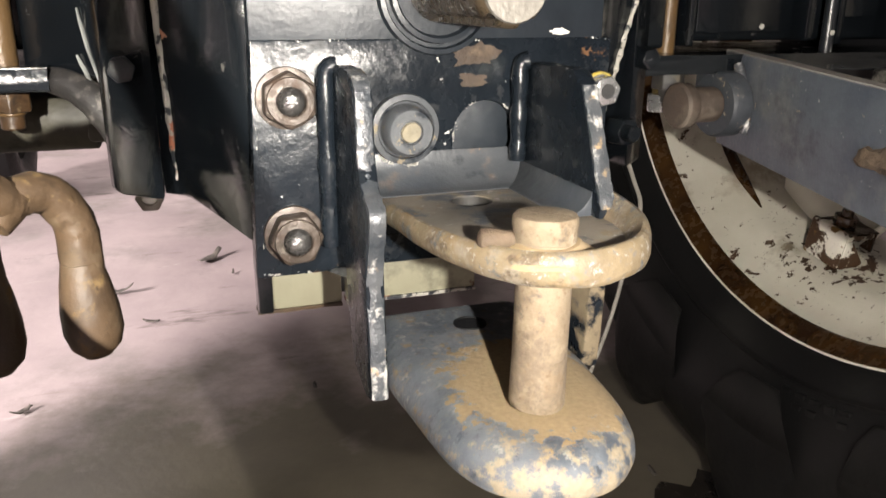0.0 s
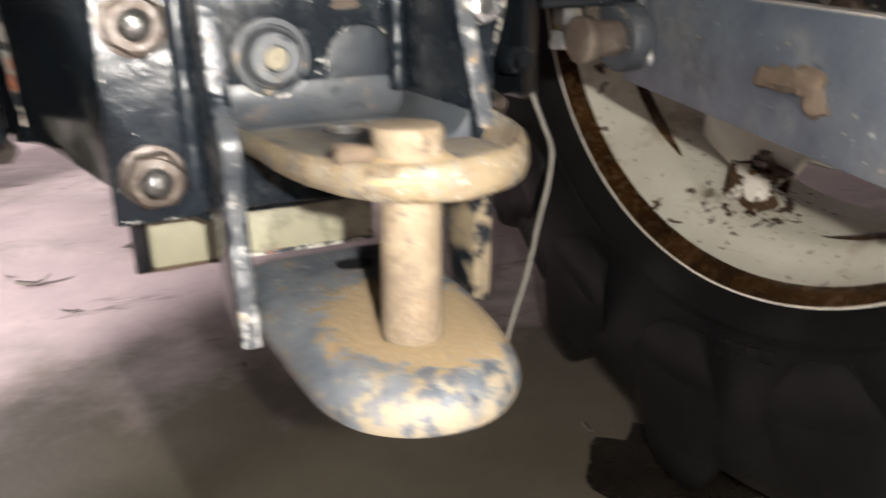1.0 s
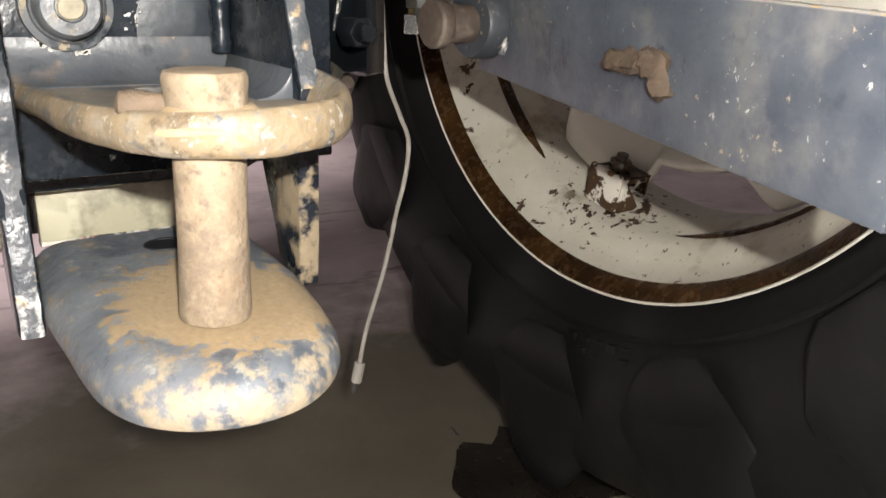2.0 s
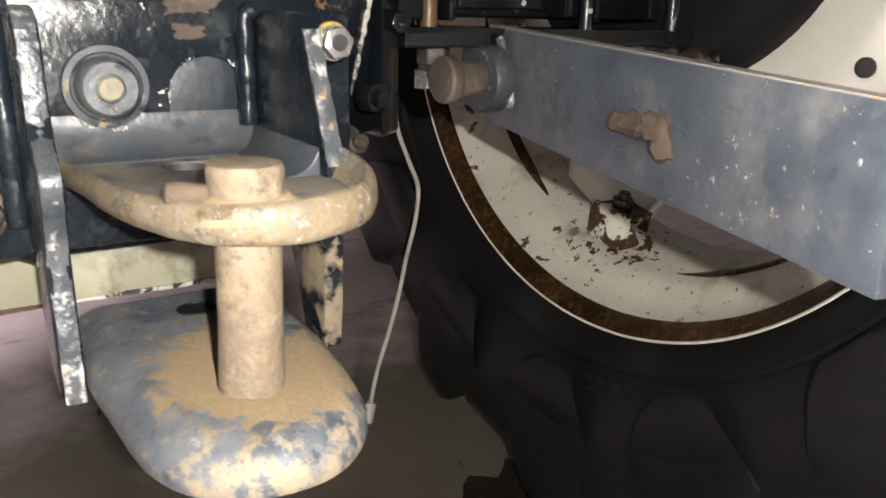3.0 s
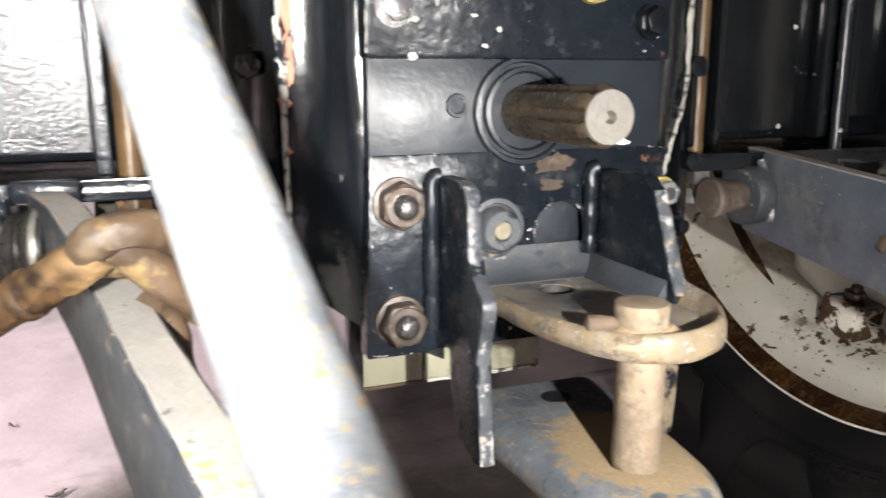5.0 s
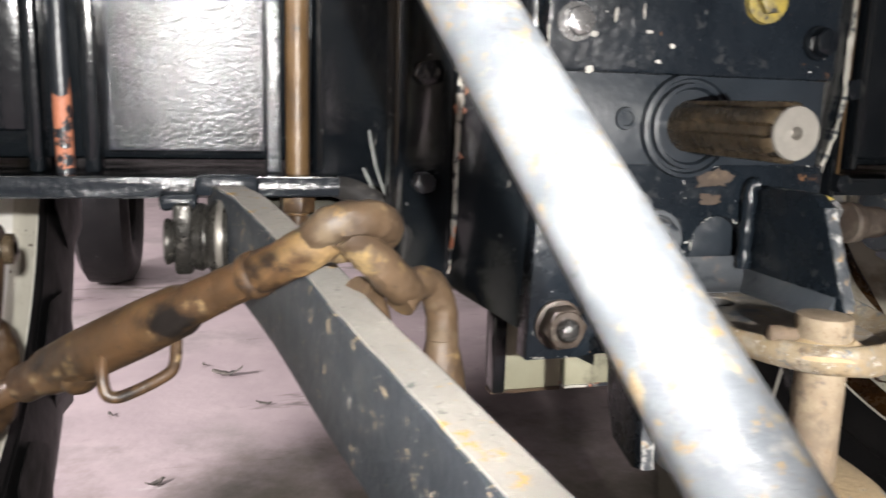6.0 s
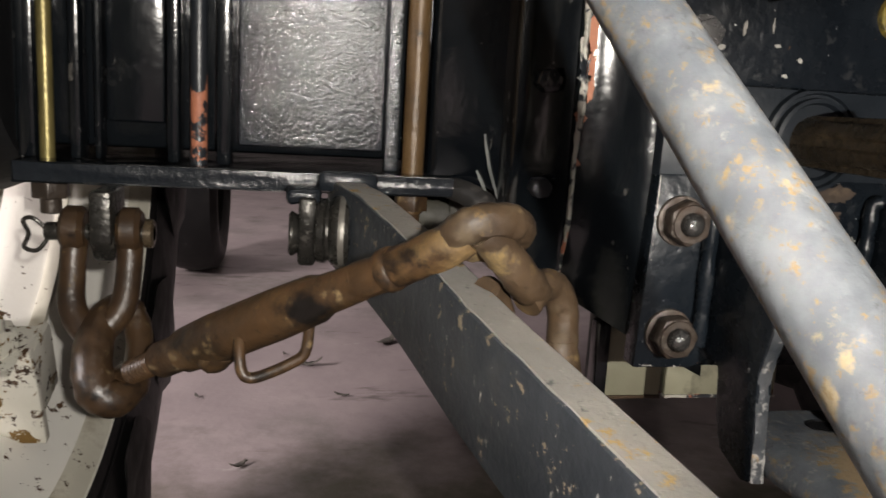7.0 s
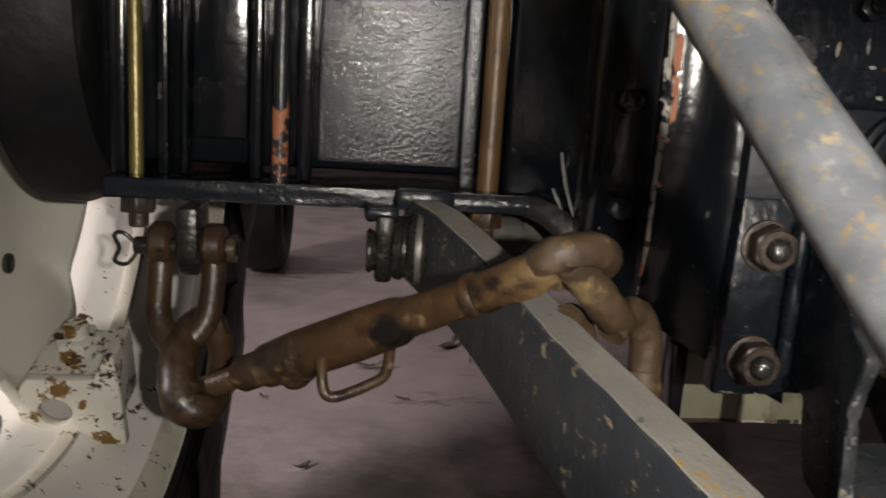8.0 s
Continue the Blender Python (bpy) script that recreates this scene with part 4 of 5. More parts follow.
speckled([(-0.101, 0, 0.6665), (-0.05, 0, 0.6670), (0.0, 0, 0.6668), (0.05, 0, 0.6668), (0.108, 0, 0.6670)], 0.0008, 51, fleck)
speckled([(0.010, 0, 0.610), (0.014, 0, 0.626), (0.030, 0, 0.6345), (0.044, 0, 0.628)], 0.0009, 53, fleck)
speckled([(0.000, 0, 0.660), (0.003, 0, 0.640), (0.004, 0, 0.622), (0.000, 0, 0.606)], 0.0010, 54, fleck)
speckled([(-0.104, 0, 0.5405), (-0.085, 0, 0.5400), (-0.068, 0, 0.5402)], 0.0008, 55, fleck)
speckled([(-0.0350, -0.002, 0.605), (-0.028, -0.002, 0.600), (-0.018, -0.002, 0.5985), (-0.006, -0.002, 0.601), (0.000, -0.002, 0.606)], 0.0010, 56, fleck)
# boss on the back plate
part("boss", lathe([(0, 0), (0, 0.0200), (0.005, 0.0195), (0.006, 0.0165), (0.003, 0.0155), (0.004, 0.0145), (0.014, 0.0135), (0.016, 0.0120), (0.016, 0.0068), (0.0145, 0.0062), (0.0145, 0)], (-0.020, 0, 0.619), (0, -1, 0), 36), boss_paint, hitch, "boss with worn grey paint")
part("boss_centre", lathe([(0, 0), (0, 0.0058), (0.002, 0.0050), (0.002, 0)], (-0.020, -0.0142, 0.619), (0, -1, 0), 18, wobble=0.0008), cream_dot, hitch, "ochre primer dot")
# flakes of rust and white paint
def flake(name, x, y, z, rx, rz, seed, material, parent):
    """Thin ragged flake of paint or rust lying on an upright face at y."""
    b = bmesh.new()
    vs = []
    for k in range(28):
        a = 2 * math.pi * k / 28
        q = 1 + 0.5 * noise.noise(Vector((math.cos(a) * 1.6, math.sin(a) * 1.6, seed * 3.7))) + 0.4 * noise.noise(Vector((math.cos(a) * 5, math.sin(a) * 5, seed * 1.7)))
        vs.append(b.verts.new((x + rx * q * math.cos(a), y - 0.0004, z + rz * q * math.sin(a))))
    f = b.faces.new(vs)
    ex = bmesh.ops.extrude_face_region(b, geom=[f])
    for e in ex["geom"]:
        if isinstance(e, bmesh.types.BMVert):
            e.co.y += 0.0012
    part(name, b, material, parent)


flake("rust_patch", 0.022, 0, 0.659, 0.015, 0.0065, 1, rust_flake, hitch)
flake("rust_patch", 0.022, 0, 0.645, 0.0085, 0.004, 2, rust_flake, hitch)
flake("paint_fleck", 0.075, 0.001, 0.671, 0.006, 0.0016, 5, cream_plain, axle)
for k, (x, z, rx, rz) in enumerate(((-0.0762, 0.7262, 0.0040, 0.0028), (-0.0198, 0.7425, 0.0022, 0.0022), (-0.0290, 0.7328, 0.0024, 0.0018), (-0.0743, 0.7473, 0.0032, 0.0022), (-0.0364, 0.7505, 0.0030, 0.0015), (-0.060, 0.7600, 0.0016, 0.0060), (-0.041, 0.762, 0.0012, 0.006), (0.0915, 0.7420, 0.0060, 0.0048))):
    flake("paint_fleck", x, -0.006, z, rx * 0.75, rz * 0.75, 6 + k, fleck if k < 5 else seam_paint, axle)
for k, (x, z, rx, rz, mt) in enumerate(((-0.1425, 0.752, 0.0055, 0.0145, primer), (-0.1450, 0.7400, 0.0018, 0.0040, primer), (-0.1460, 0.7240, 0.0040, 0.0030, seam_paint), (-0.1415, 0.7250, 0.0028, 0.0130, primer), (-0.1450, 0.7000, 0.0042, 0.0034, primer), (-0.1425, 0.6710, 0.0026, 0.0040, primer), (-0.1480, 0.742, 0.0030, 0.010, seam_paint))):
    flake("paint_fleck", x, 0.0318 + lean(z), z, rx, rz, 20 + k, mt, axle)
for k, (x, z) in enumerate(((0.3535, 0.668), (0.4180, 0.663), (0.365, 0.762))):
    flake("paint_fleck", x, 0.156 if x < 0.4 else 0.1405, z, 0.0026, 0.0022, 30 + k, fleck, axle)

# nuts on the back plate
for z in (0.638, 0.563):
    b = lathe([(0, 0), (0, 0.0165), (0.0025, 0.0163), (0.003, 0.0145), (0.003, 0)], (-0.0845, 0, z), (0, -1, 0), 36)
    nut = part("flange_nut", hexagon((-0.0845, -0.0028, z), (0, -1, 0), 0.0265, 0.0125, into=b, turn=0.5 if z > 0.6 else 0.1, bevel=0.0022), nut_brown, hitch, "browned hexagon nut")
    part("nut_collar", lathe([(0, 0.0085), (0, 0.0125), (0.0012, 0.0120), (0.0014, 0.0085)], (-0.0845, -0.0152, z), (0, -1, 0), 30), nut_brown, nut)
    part("bolt_end", lathe([(0, 0.0076), (0.003, 0.0076), (0.006, 0.0060), (0.0075, 0.0035), (0.0078, 0)], (-0.0845, -0.0148, z), (0, -1, 0), 22), bolt_steel, nut, "greasy steel bolt end")
# small nut at the head of the far cheek
b = lathe([(0, 0), (0, 0.0095), (0.003, 0.0092), (0.003, 0)], (0.0840, -0.032, 0.641), (0.0, -1, 0), 24)
tk = part("cheek_nut", hexagon((0.0840, -0.035, 0.641), (0, -1, 0), 0.0150, 0.008, into=b, turn=0.2), zinc, hitch, "bright nut with yellow paint mark")
# black disc paints the shade of the nut's hole
part("dark_nut_disc", lathe([(0, 0.0042), (0.0006, 0.0040), (0.0006, 0)], (0.0840, -0.0432, 0.641), (0, -1, 0), 16), black_rough, tk)
part("paint_mark", lathe([(0, 0.0094), (0.0015, 0.0090), (0.0016, 0.0075), (0.0, 0.0072)], (0.0840, -0.0345, 0.6425), (0, -1, 0), 20, wobble=0.0012), yellow_mark, tk)
b = rod((0.0840, -0.034, 0.641), (0.0840, -0.001, 0.641), 0.0085, 18)
part("cheek_sleeve", b, slate, hitch)

# pin
pin = thing("hitch_pin", (0, -0.140, 0.517), "mud-caked steel hitch pin standing through both tongues", "pin")
part("shank", lathe([(0, 0), (0, 0.0120), (0.0015, 0.0126), (0.03, 0.0123), (0.055, 0.0124), (0.075, 0.0122), (0.075, 0)], (-0.001, -0.1415, 0.5165), (0.003, 0.004, 0.09), 36, wobble=0.0005), muddy_steel, pin)
part("collar", lathe([(0, 0), (0, 0.0225), (0.0015, 0.0220), (0.0035, 0.0190), (0.0055, 0.0158), (0.0070, 0.0142), (0.0070, 0)], (0.003, -0.1375, 0.5842), (0, 0, 1), 36, wobble=0.0012), mud, pin, "mud round the pin head")
part("head", lathe([(0, 0), (0, 0.0138), (0.008, 0.0138), (0.0105, 0.0142), (0.0130, 0.0142), (0.0148, 0.0134), (0.0154, 0.0110), (0.0150, 0)], (0.002, -0.1360, 0.5875), (0, 0, 1), 40), muddy_steel, pin)
part("handle_stub", lathe([(0, 0), (0, 0.004), (0.010, 0.0052), (0.014, 0.0056), (0.018, 0.0050), (0.0195, 0.0030), (0.020, 0)], (-0.007, -0.133, 0.5905), (-0.95, 0.30, 0.02), 18, wobble=0.0006), stub_rust, pin)

# cross bar behind the bracket
crossbar = thing("cross_bar", (-0.03, 0.09, 0.484), "olive-cream painted flat bar with rusty lower edge", "bar")
b = box((-0.088, 0.086, 0.4845), (-0.0405, 0.098, 0.540), 0.0015)
part("bar_piece", b, olive, crossbar)
part("bar_piece", box((-0.0365, 0.086, 0.4845), (0.060, 0.098, 0.5215), 0.0015), olive, crossbar)
part("bar_back", box((-0.095, 0.0985, 0.487), (0.060, 0.112, 0.60), 0.0015), black_rough, crossbar)
part("bar_end", box((-0.0985, 0.080, 0.4842), (-0.0885, 0.0982, 0.545), 0.002), black, crossbar)
part("rust_edge", roughened(subdivided(box((-0.0985, 0.0852, 0.4825), (-0.0405, 0.0985, 0.4850), 0), 8), 0.0008, 200), rust_dust, crossbar)
part("chipped_edge", roughened(subdivided(box((-0.0365, 0.0848, 0.4828), (0.060, 0.0985, 0.4852), 0), 10), 0.0008, 230), seam_paint, crossbar, "lower edge with white chipped paint")
part("upper_back", box((-0.060, 0.060, 0.520), (0.050, 0.0855, 0.575), 0.003), slate, crossbar)

# ---- wheels ----
WHEEL_Y, WHEEL_Z = 0.25, 0.725


def arc_band(section, origin, s, a0, a1):
    """A band round a wheel's axis from angle a0 to a1, its section of (along, radius) drawn out to a point at both ends."""
    b = bmesh.new()
    rows = []
    steps = max(8, int((a1 - a0) / 2))
    mid = sum(a for a, _ in section) / len(section)
    deep = max(r for _, r in section)
    for k in range(steps + 1):
        th = radians(a0 + (a1 - a0) * k / steps)
        w = min(1.0, 0.12 + 4.0 * min(k, steps - k) / steps)
        rows.append([b.verts.new((origin[0] + s * (mid + (a - mid) * w), origin[1] + (deep + (r - deep) * w) * math.cos(th), origin[2] + (deep + (r - deep) * w) * math.sin(th))) for a, r in section])
    for p, q in zip(rows, rows[1:]):
        for k in range(len(section) - 1):
            b.faces.new((p[k], p[k + 1], q[k + 1], q[k]))
        b.faces.new((p[-1], p[0], q[0], q[-1]))
    b.faces.new(rows[0])
    b.faces.new(rows[-1][::-1])
    return b


def wheel(s, label):
    w = thing("rear_wheel", (s * 0.66, WHEEL_Y, 0.0), label, "wheel", "rear wheels of the tractor")
    wx = 0.553 if s > 0 else 0.535
    o, d = (s * wx, WHEEL_Y, WHEEL_Z), (s, 0, 0)
    flat = 1.0 if s > 0 else 0.35
    tyre = part("tyre", lathe([(0.004, 0.424), (-0.006 * flat, 0.432), (-0.022 * flat, 0.450), (-0.045 * flat, 0.490), (-0.060 * flat, 0.535), (-0.064 * flat, 0.575), (-0.056 * flat, 0.612), (-0.040 * flat, 0.638), (-0.020 * flat, 0.653), (0.05, 0.664), (0.12, 0.668), (0.19, 0.664), (0.266, 0.652), (0.30, 0.62), (0.30, 0.54), (0.262, 0.45), (0.236, 0.424)], o, d, 128), rubber, w, "black tractor tyre with deep bar lugs")
    part("bead_line", lathe([(-0.030 * flat, 0.4575), (-0.0335 * flat, 0.4605), (-0.0345 * flat, 0.464), (-0.0355 * flat, 0.4605)], o, d, 96, closed=True), rubber, tyre)
    if s > 0:
        for k in range(5):
            th = radians(-93 - 2.6 * k)
            for r0, r1 in ((0.470, 0.476), (0.482, 0.500)) if k % 3 else ((0.470, 0.500),):
                m = place(Vector(o) + Vector((-0.036 - 0.30 * (r0 - 0.464) * 1.4, (r0 + r1) / 2 * math.cos(th), (r0 + r1) / 2 * math.sin(th))), (1, 0, 0), (0, -math.sin(th), math.cos(th)), (0, math.cos(th), math.sin(th)))
                part("embossed_mark", box((-0.001, -0.007, -(r1 - r0) / 2), (0.006, 0.007, (r1 - r0) / 2), 0.0012, m=m), rubber, tyre)
    # bar lugs
    side = bmesh.new()
    rows = []
    for a, ang, r0, r1, wd in ((0.135, 0.24, 0.668, 0.722, 0.050), (0.06, 0.13, 0.664, 0.724, 0.060), (0.0, 0.045, 0.656, 0.724, 0.080), (-0.032, 0.0, 0.632, 0.710, 0.094), (-0.056, -0.010, 0.590, 0.668, 0.100), (-0.069, -0.016, 0.545, 0.602, 0.088), (-0.066, -0.020, 0.500, 0.535, 0.060), (-0.052, -0.020, 0.475, 0.485, 0.036)):
        ring = []
        for da, rr in ((-wd / r0, r0 - 0.012), (-wd * 0.36 / r1, r1), (wd * 0.36 / r1, r1), (wd / r0, r0 - 0.012)):
            th = ang + da
            ring.append(side.verts.new((s * (a if a > 0 else a * flat), rr * math.cos(th), rr * math.sin(th))))
        rows.append(ring)
    for p, q in zip(rows, rows[1:]):
        for k in range(3):
            side.faces.new((p[k], p[k + 1], q[k + 1], q[k]))
        side.faces.new((p[3], p[0], q[0], q[3]))
    side.faces.new(rows[0])
    side.faces.new(rows[-1][::-1])
    bmesh.ops.recalc_face_normals(side, faces=side.faces[:])
    soften(side, 0.016, 3, 30)
    me = bpy.data.meshes.new("tread_lug")
    side.to_mesh(me)
    side.free()
    me.materials.append(rubber)
    for p in me.polygons:
        p.use_smooth = True
    me.set_sharp_from_angle(angle=radians(75))
    for k in range(15):
        lug = new("tread_lug", me)
        lug.parent = tyre
        lug.matrix_basis = Matrix.Translation(o) @ Matrix.Rotation(2 * math.pi * (k + 0.30) / 15, 4, "X")
    # rim, outside in
    rim = part("rim_flange", lathe([(0.002, 0.4190), (-0.0060, 0.4232), (-0.0088, 0.4244), (-0.0094, 0.4256), (-0.0080, 0.4266), (-0.005, 0.4262), (0.000, 0.4225)], o, d, 128, closed=True), cream_plain, w, "cream rim flange")
    part("bead_seat", lathe([(-0.0078, 0.4232), (0.002, 0.4135), (0.010, 0.4075), (0.015, 0.4060), (0.020, 0.408), (0.015, 0.412), (0.002, 0.418)], o, d, 128, closed=True), rust_wet if s > 0 else cream, rim, "oily brown rusted bead seat")
    part("rim_barrel", lathe([(0.0145, 0.4062), (0.032, 0.4000), (0.046, 0.388), (0.060, 0.374), (0.072, 0.366), (0.110, 0.360), (0.122, 0.352), (0.140, 0.350), (0.20, 0.352), (0.24, 0.40), (0.26, 0.425), (0.24, 0.425), (0.2, 0.37), (0.14, 0.362), (0.1, 0.372), (0.06, 0.392), (0.03, 0.408)], o, d, 128, closed=True), cream if s > 0 else lit_wheel, w, "cream painted rim with rust spots")
    for a0, a1 in ((298, 352), (206, 264)) if s > 0 else ((180, 360),):
        part("rim_groove", arc_band([(0.0735, 0.3668), (0.0755, 0.3610), (0.0830, 0.3590), (0.0900, 0.3604), (0.0915, 0.3660)], o, s, a0, a1), rust_wet if s > 0 else cream, rim, "rusted groove" if s > 0 else "")
    # dished disc with cut-outs
    disc = bmesh.new()
    prof = [(0.128, 0.338), (0.132, 0.318), (0.140, 0.295), (0.160, 0.268), (0.176, 0.235), (0.180, 0.20), (0.180, 0.16), (0.176, 0.09)]
    n = 192
    lugs = 6
    rows = []
    for j, (a, r) in enumerate(prof):
        ring = []
        for k in range(n):
            th = 2 * math.pi * k / n
            lobe = 0.5 + 0.5 * math.cos(lugs * (th - radians(292)))
            rr = r
            if j == 0:
                rr = 0.292 + (0.348 - 0.292) * min(1.0, max(0.0, (lobe - 0.36) / 0.30)) ** 0.8
            elif j < 4:
                lim = 0.292 + (0.348 - 0.292) * min(1.0, max(0.0, (lobe - 0.36) / 0.30)) ** 0.8
                rr = min(r, lim - 0.004 * j)
            ring.append(disc.verts.new((rr * math.cos(th), rr * math.sin(th), a)))
        rows.append(ring)
    for p, q in zip(rows, rows[1:]):
        for k in range(n):
            disc.faces.new((p[k], p[(k + 1) % n], q[(k + 1) % n], q[k]))
    bmesh.ops.transform(disc, matrix=place(Vector(o), (0, 1, 0), (0, 0, 1), (s, 0, 0)), verts=disc.verts[:])
    bmesh.ops.remove_doubles(disc, verts=disc.verts[:], dist=0.0002)
    ob = part("disc", disc, cream_plain, w, "cream dished wheel disc")
    sol = ob.modifiers.new("thickness", "SOLIDIFY")
    sol.thickness, sol.offset = 0.010, 0
    # bolt holes, their shade painted as black discs, and rim lugs
    for k in range(6):
        th = radians((281 if s > 0 else 287) + 60 * k)
        big = 0.85 if s > 0 else 1.35
        c, sn = math.cos(th), math.sin(th)
        p = Vector((s * (wx + (0.100 if s > 0 else 0.084)), WHEEL_Y + 0.330 * c, WHEEL_Z + 0.330 * sn))
        m = place(p, (s, 0, 0), (0, -sn, c), (0, -c, -sn)) @ Matrix.Scale(big, 4)
        b = box((-0.030, -0.034, -0.034), (-0.020, 0.034, 0.026), 0.005)
        box((-0.024, -0.034, 0.010), (0.030, 0.034, 0.022), 0.005, into=b)
        slab([(-0.021, -0.034), (0.026, -0.034), (0.018, -0.022), (-0.010, 0.012), (-0.021, 0.012)], "y", 0.026, 0.034, 0.002, into=b)
        if s > 0:
            slab([(-0.021, -0.034), (0.026, -0.034), (0.018, -0.022), (-0.010, 0.012), (-0.021, 0.012)], "y", -0.034, -0.026, 0.002, into=b)
        else:
            slab([(-0.040, -0.034), (0.034, -0.034), (0.034, 0.014), (0.024, 0.026), (-0.022, 0.026), (-0.032, 0.046), (-0.038, 0.046), (-0.040, 0.020)], "y", -0.040, -0.031, 0.002, holes=[arc(0.008, -0.004, 0.012, 0, 360, 16)[:-1]], into=b)
        bmesh.ops.transform(b, matrix=m, verts=b.verts[:])
        lugp = part("rim_lug", b, lug_cream if s > 0 else lug_white, w, "welded lug with rust")
        b = hexagon((0, 0, 0.022), (0, 0, 1), 0.030, 0.016)
        rod((0, 0, 0.036), (0, 0, 0.048), 0.009, 12, into=b)
        bmesh.ops.transform(b, matrix=m, verts=b.verts[:])
        part("lug_nut", b, rust_wet if s > 0 else lug_white, lugp)
        if s > 0:
            b = roughened(subdivided(box((-0.022, -0.036, 0.0215), (0.031, 0.004, 0.0245), 0), 3), 0.0012, 90)
            box((0.0285, -0.034, -0.010), (0.0325, 0.010, 0.020), 0.001, into=b)
            bmesh.ops.transform(b, matrix=m, verts=b.verts[:])
            part("rust_crust", b, rust_wet, lugp, "dark rust crust")
    for k in range(8):
        th = radians(208.6 + 45 * k)
        p = Vector((s * (wx + 0.158), WHEEL_Y + 0.23 * math.cos(th), WHEEL_Z + 0.23 * math.sin(th)))
        part("dark_bolt_disc", lathe([(0, 0), (0, 0.0105), (0.004, 0.0105), (0.004, 0.0085), (0.001, 0.008), (0.001, 0)], p + Vector((s * 0.003, 0, 0)), (-s, 0, 0), 20), black_rough, w)
    return w


wheel(1, "cream steel wheel with rusted rim and black lugged tractor tyre")
wheel(-1, "cream steel wheel with rust patches and black tractor tyre")

# front wheel far under the tractor
fw = thing("front_wheel", (-0.71, 2.65, 0), "black front tyre standing far under the tractor", "wheel")
part("tyre", lathe([(-0.07, 0.19), (-0.09, 0.24), (-0.09, 0.29), (-0.07, 0.325), (0, 0.335), (0.07, 0.325), (0.09, 0.29), (0.09, 0.24), (0.07, 0.19)], (-0.71, 2.65, 0.335), (1, 0, 0), 48, closed=True), rubber, fw)
part("disc", lathe([(0.02, 0), (0.02, 0.10), (-0.02, 0.195), (0.03, 0.20), (0.05, 0)], (-0.71, 2.65, 0.335), (1, 0, 0), 40), cream_plain, fw)

# ---- lower links ----


def link_arm(name, side, top_a, top_b, height_a, height_b, thick, label, bend=()):
    """A flat bar on edge from the pivot (a) to the rear (b); top_a, top_b: its upper edge on the side that is seen.
    bend: rows of (share of the length, sideways, up) by which the bar leaves the straight line."""
    a, c = Vector(top_a), Vector(top_b)

    def along(f):
        rows = [(0, 0, 0), *bend, (1, 0, 0)]
        for p, q in zip(rows, rows[1:]):
            if f <= q[0]:
                k = (f - p[0]) / (q[0] - p[0])
                k = k * k * (3 - 2 * k)
                return a.lerp(c, f) + Vector((p[1] + (q[1] - p[1]) * k, 0, p[2] + (q[2] - p[2]) * k))
        return c

    d = (c - a)
    across = Vector((d.y, -d.x, 0)).normalized() * (thick * side)
    t = thing(name, a.lerp(c, 0.5) - Vector((0, 0, height_b)), label, "tractor link", "lower links of the hitch")
    b = bmesh.new()
    n = 24
    rows = []
    for k in range(n + 1):
        f = k / n
        p = along(f)
        h = height_a + (height_b - height_a) * f
        rows.append([b.verts.new(q) for q in (p, p + across, p + across - Vector((0, 0, h)), p - Vector((0, 0, h)))])
    for p, q in zip(rows, rows[1:]):
        for k in range(4):
            b.faces.new((p[k], p[(k + 1) % 4], q[(k + 1) % 4], q[k]))
    b.faces.new(rows[0])
    b.faces.new(rows[-1][::-1])
    bmesh.ops.recalc_face_normals(b, faces=b.faces[:])
    soften(b, 0.0022, 2, 40)
    part("arm", b, arm_paint if top_a[0] < 0 else arm_right, t)
    b = bmesh.new()
    rows = []
    for k in range(41):
        p = along(k / 40) + Vector((0, 0, 0.0006))
        e = 0.0014 * noise.noise(Vector((k * 0.7, 2.0, side)))
        rows.append([b.verts.new(q) for q in (p + across * (0.06 + e * 18) - Vector((0, 0, 0.0016)), p + across * (0.10 + e * 18), p + across * 0.90, p + across * 0.95 - Vector((0, 0, 0.0016)))])
    for p, q in zip(rows, rows[1:]):
        for k in range(3):
            b.faces.new((p[k], p[k + 1], q[k + 1], q[k]))
    part("worn_top", b, arm_edge, t, "upper edge worn to pale metal")
    return t


left_link = link_arm("lower_link", 1, (-0.306, 0.128, 0.6425), (-0.1800, -0.400, 0.564), 0.062, 0.066, -0.024, "grey painted flat steel lower link, scratched and rusty", ((0.05, -0.0025, 0.0035), (0.12, 0.0025, 0.0048), (0.24, 0.0040, 0.0040), (0.5, 0.0016, 0.0010)))
right_link = link_arm("lower_link", 1, (0.313, 0.150, 0.649), (0.248, -0.240, 0.624), 0.080, 0.086, -0.016, "slate grey flat steel lower link with rust patch")
# ball end of the left link, between a hanging strap and the bar
part("ball_collar", lathe([(0, 0), (0, 0.0215), (0.0015, 0.0230), (0.0060, 0.0235), (0.0075, 0.0215), (0.0095, 0.0215), (0.0115, 0.0245), (0.0150, 0.0262), (0.0205, 0.0262), (0.0235, 0.0240), (0.0245, 0.018), (0.030, 0.018), (0.030, 0)], (-0.3135, 0.094, 0.6085), (1, -0.12, 0), 40), dark_iron, left_link, "greasy iron ball collar with shiny rim")
part("ball_rim", lathe([(0.0160, 0.0250), (0.0165, 0.0266), (0.0185, 0.0270), (0.0205, 0.0266), (0.0210, 0.0250)], (-0.3135, 0.094, 0.6085), (1, -0.12, 0), 44, closed=True), steel, left_link, "rubbed bright rim")
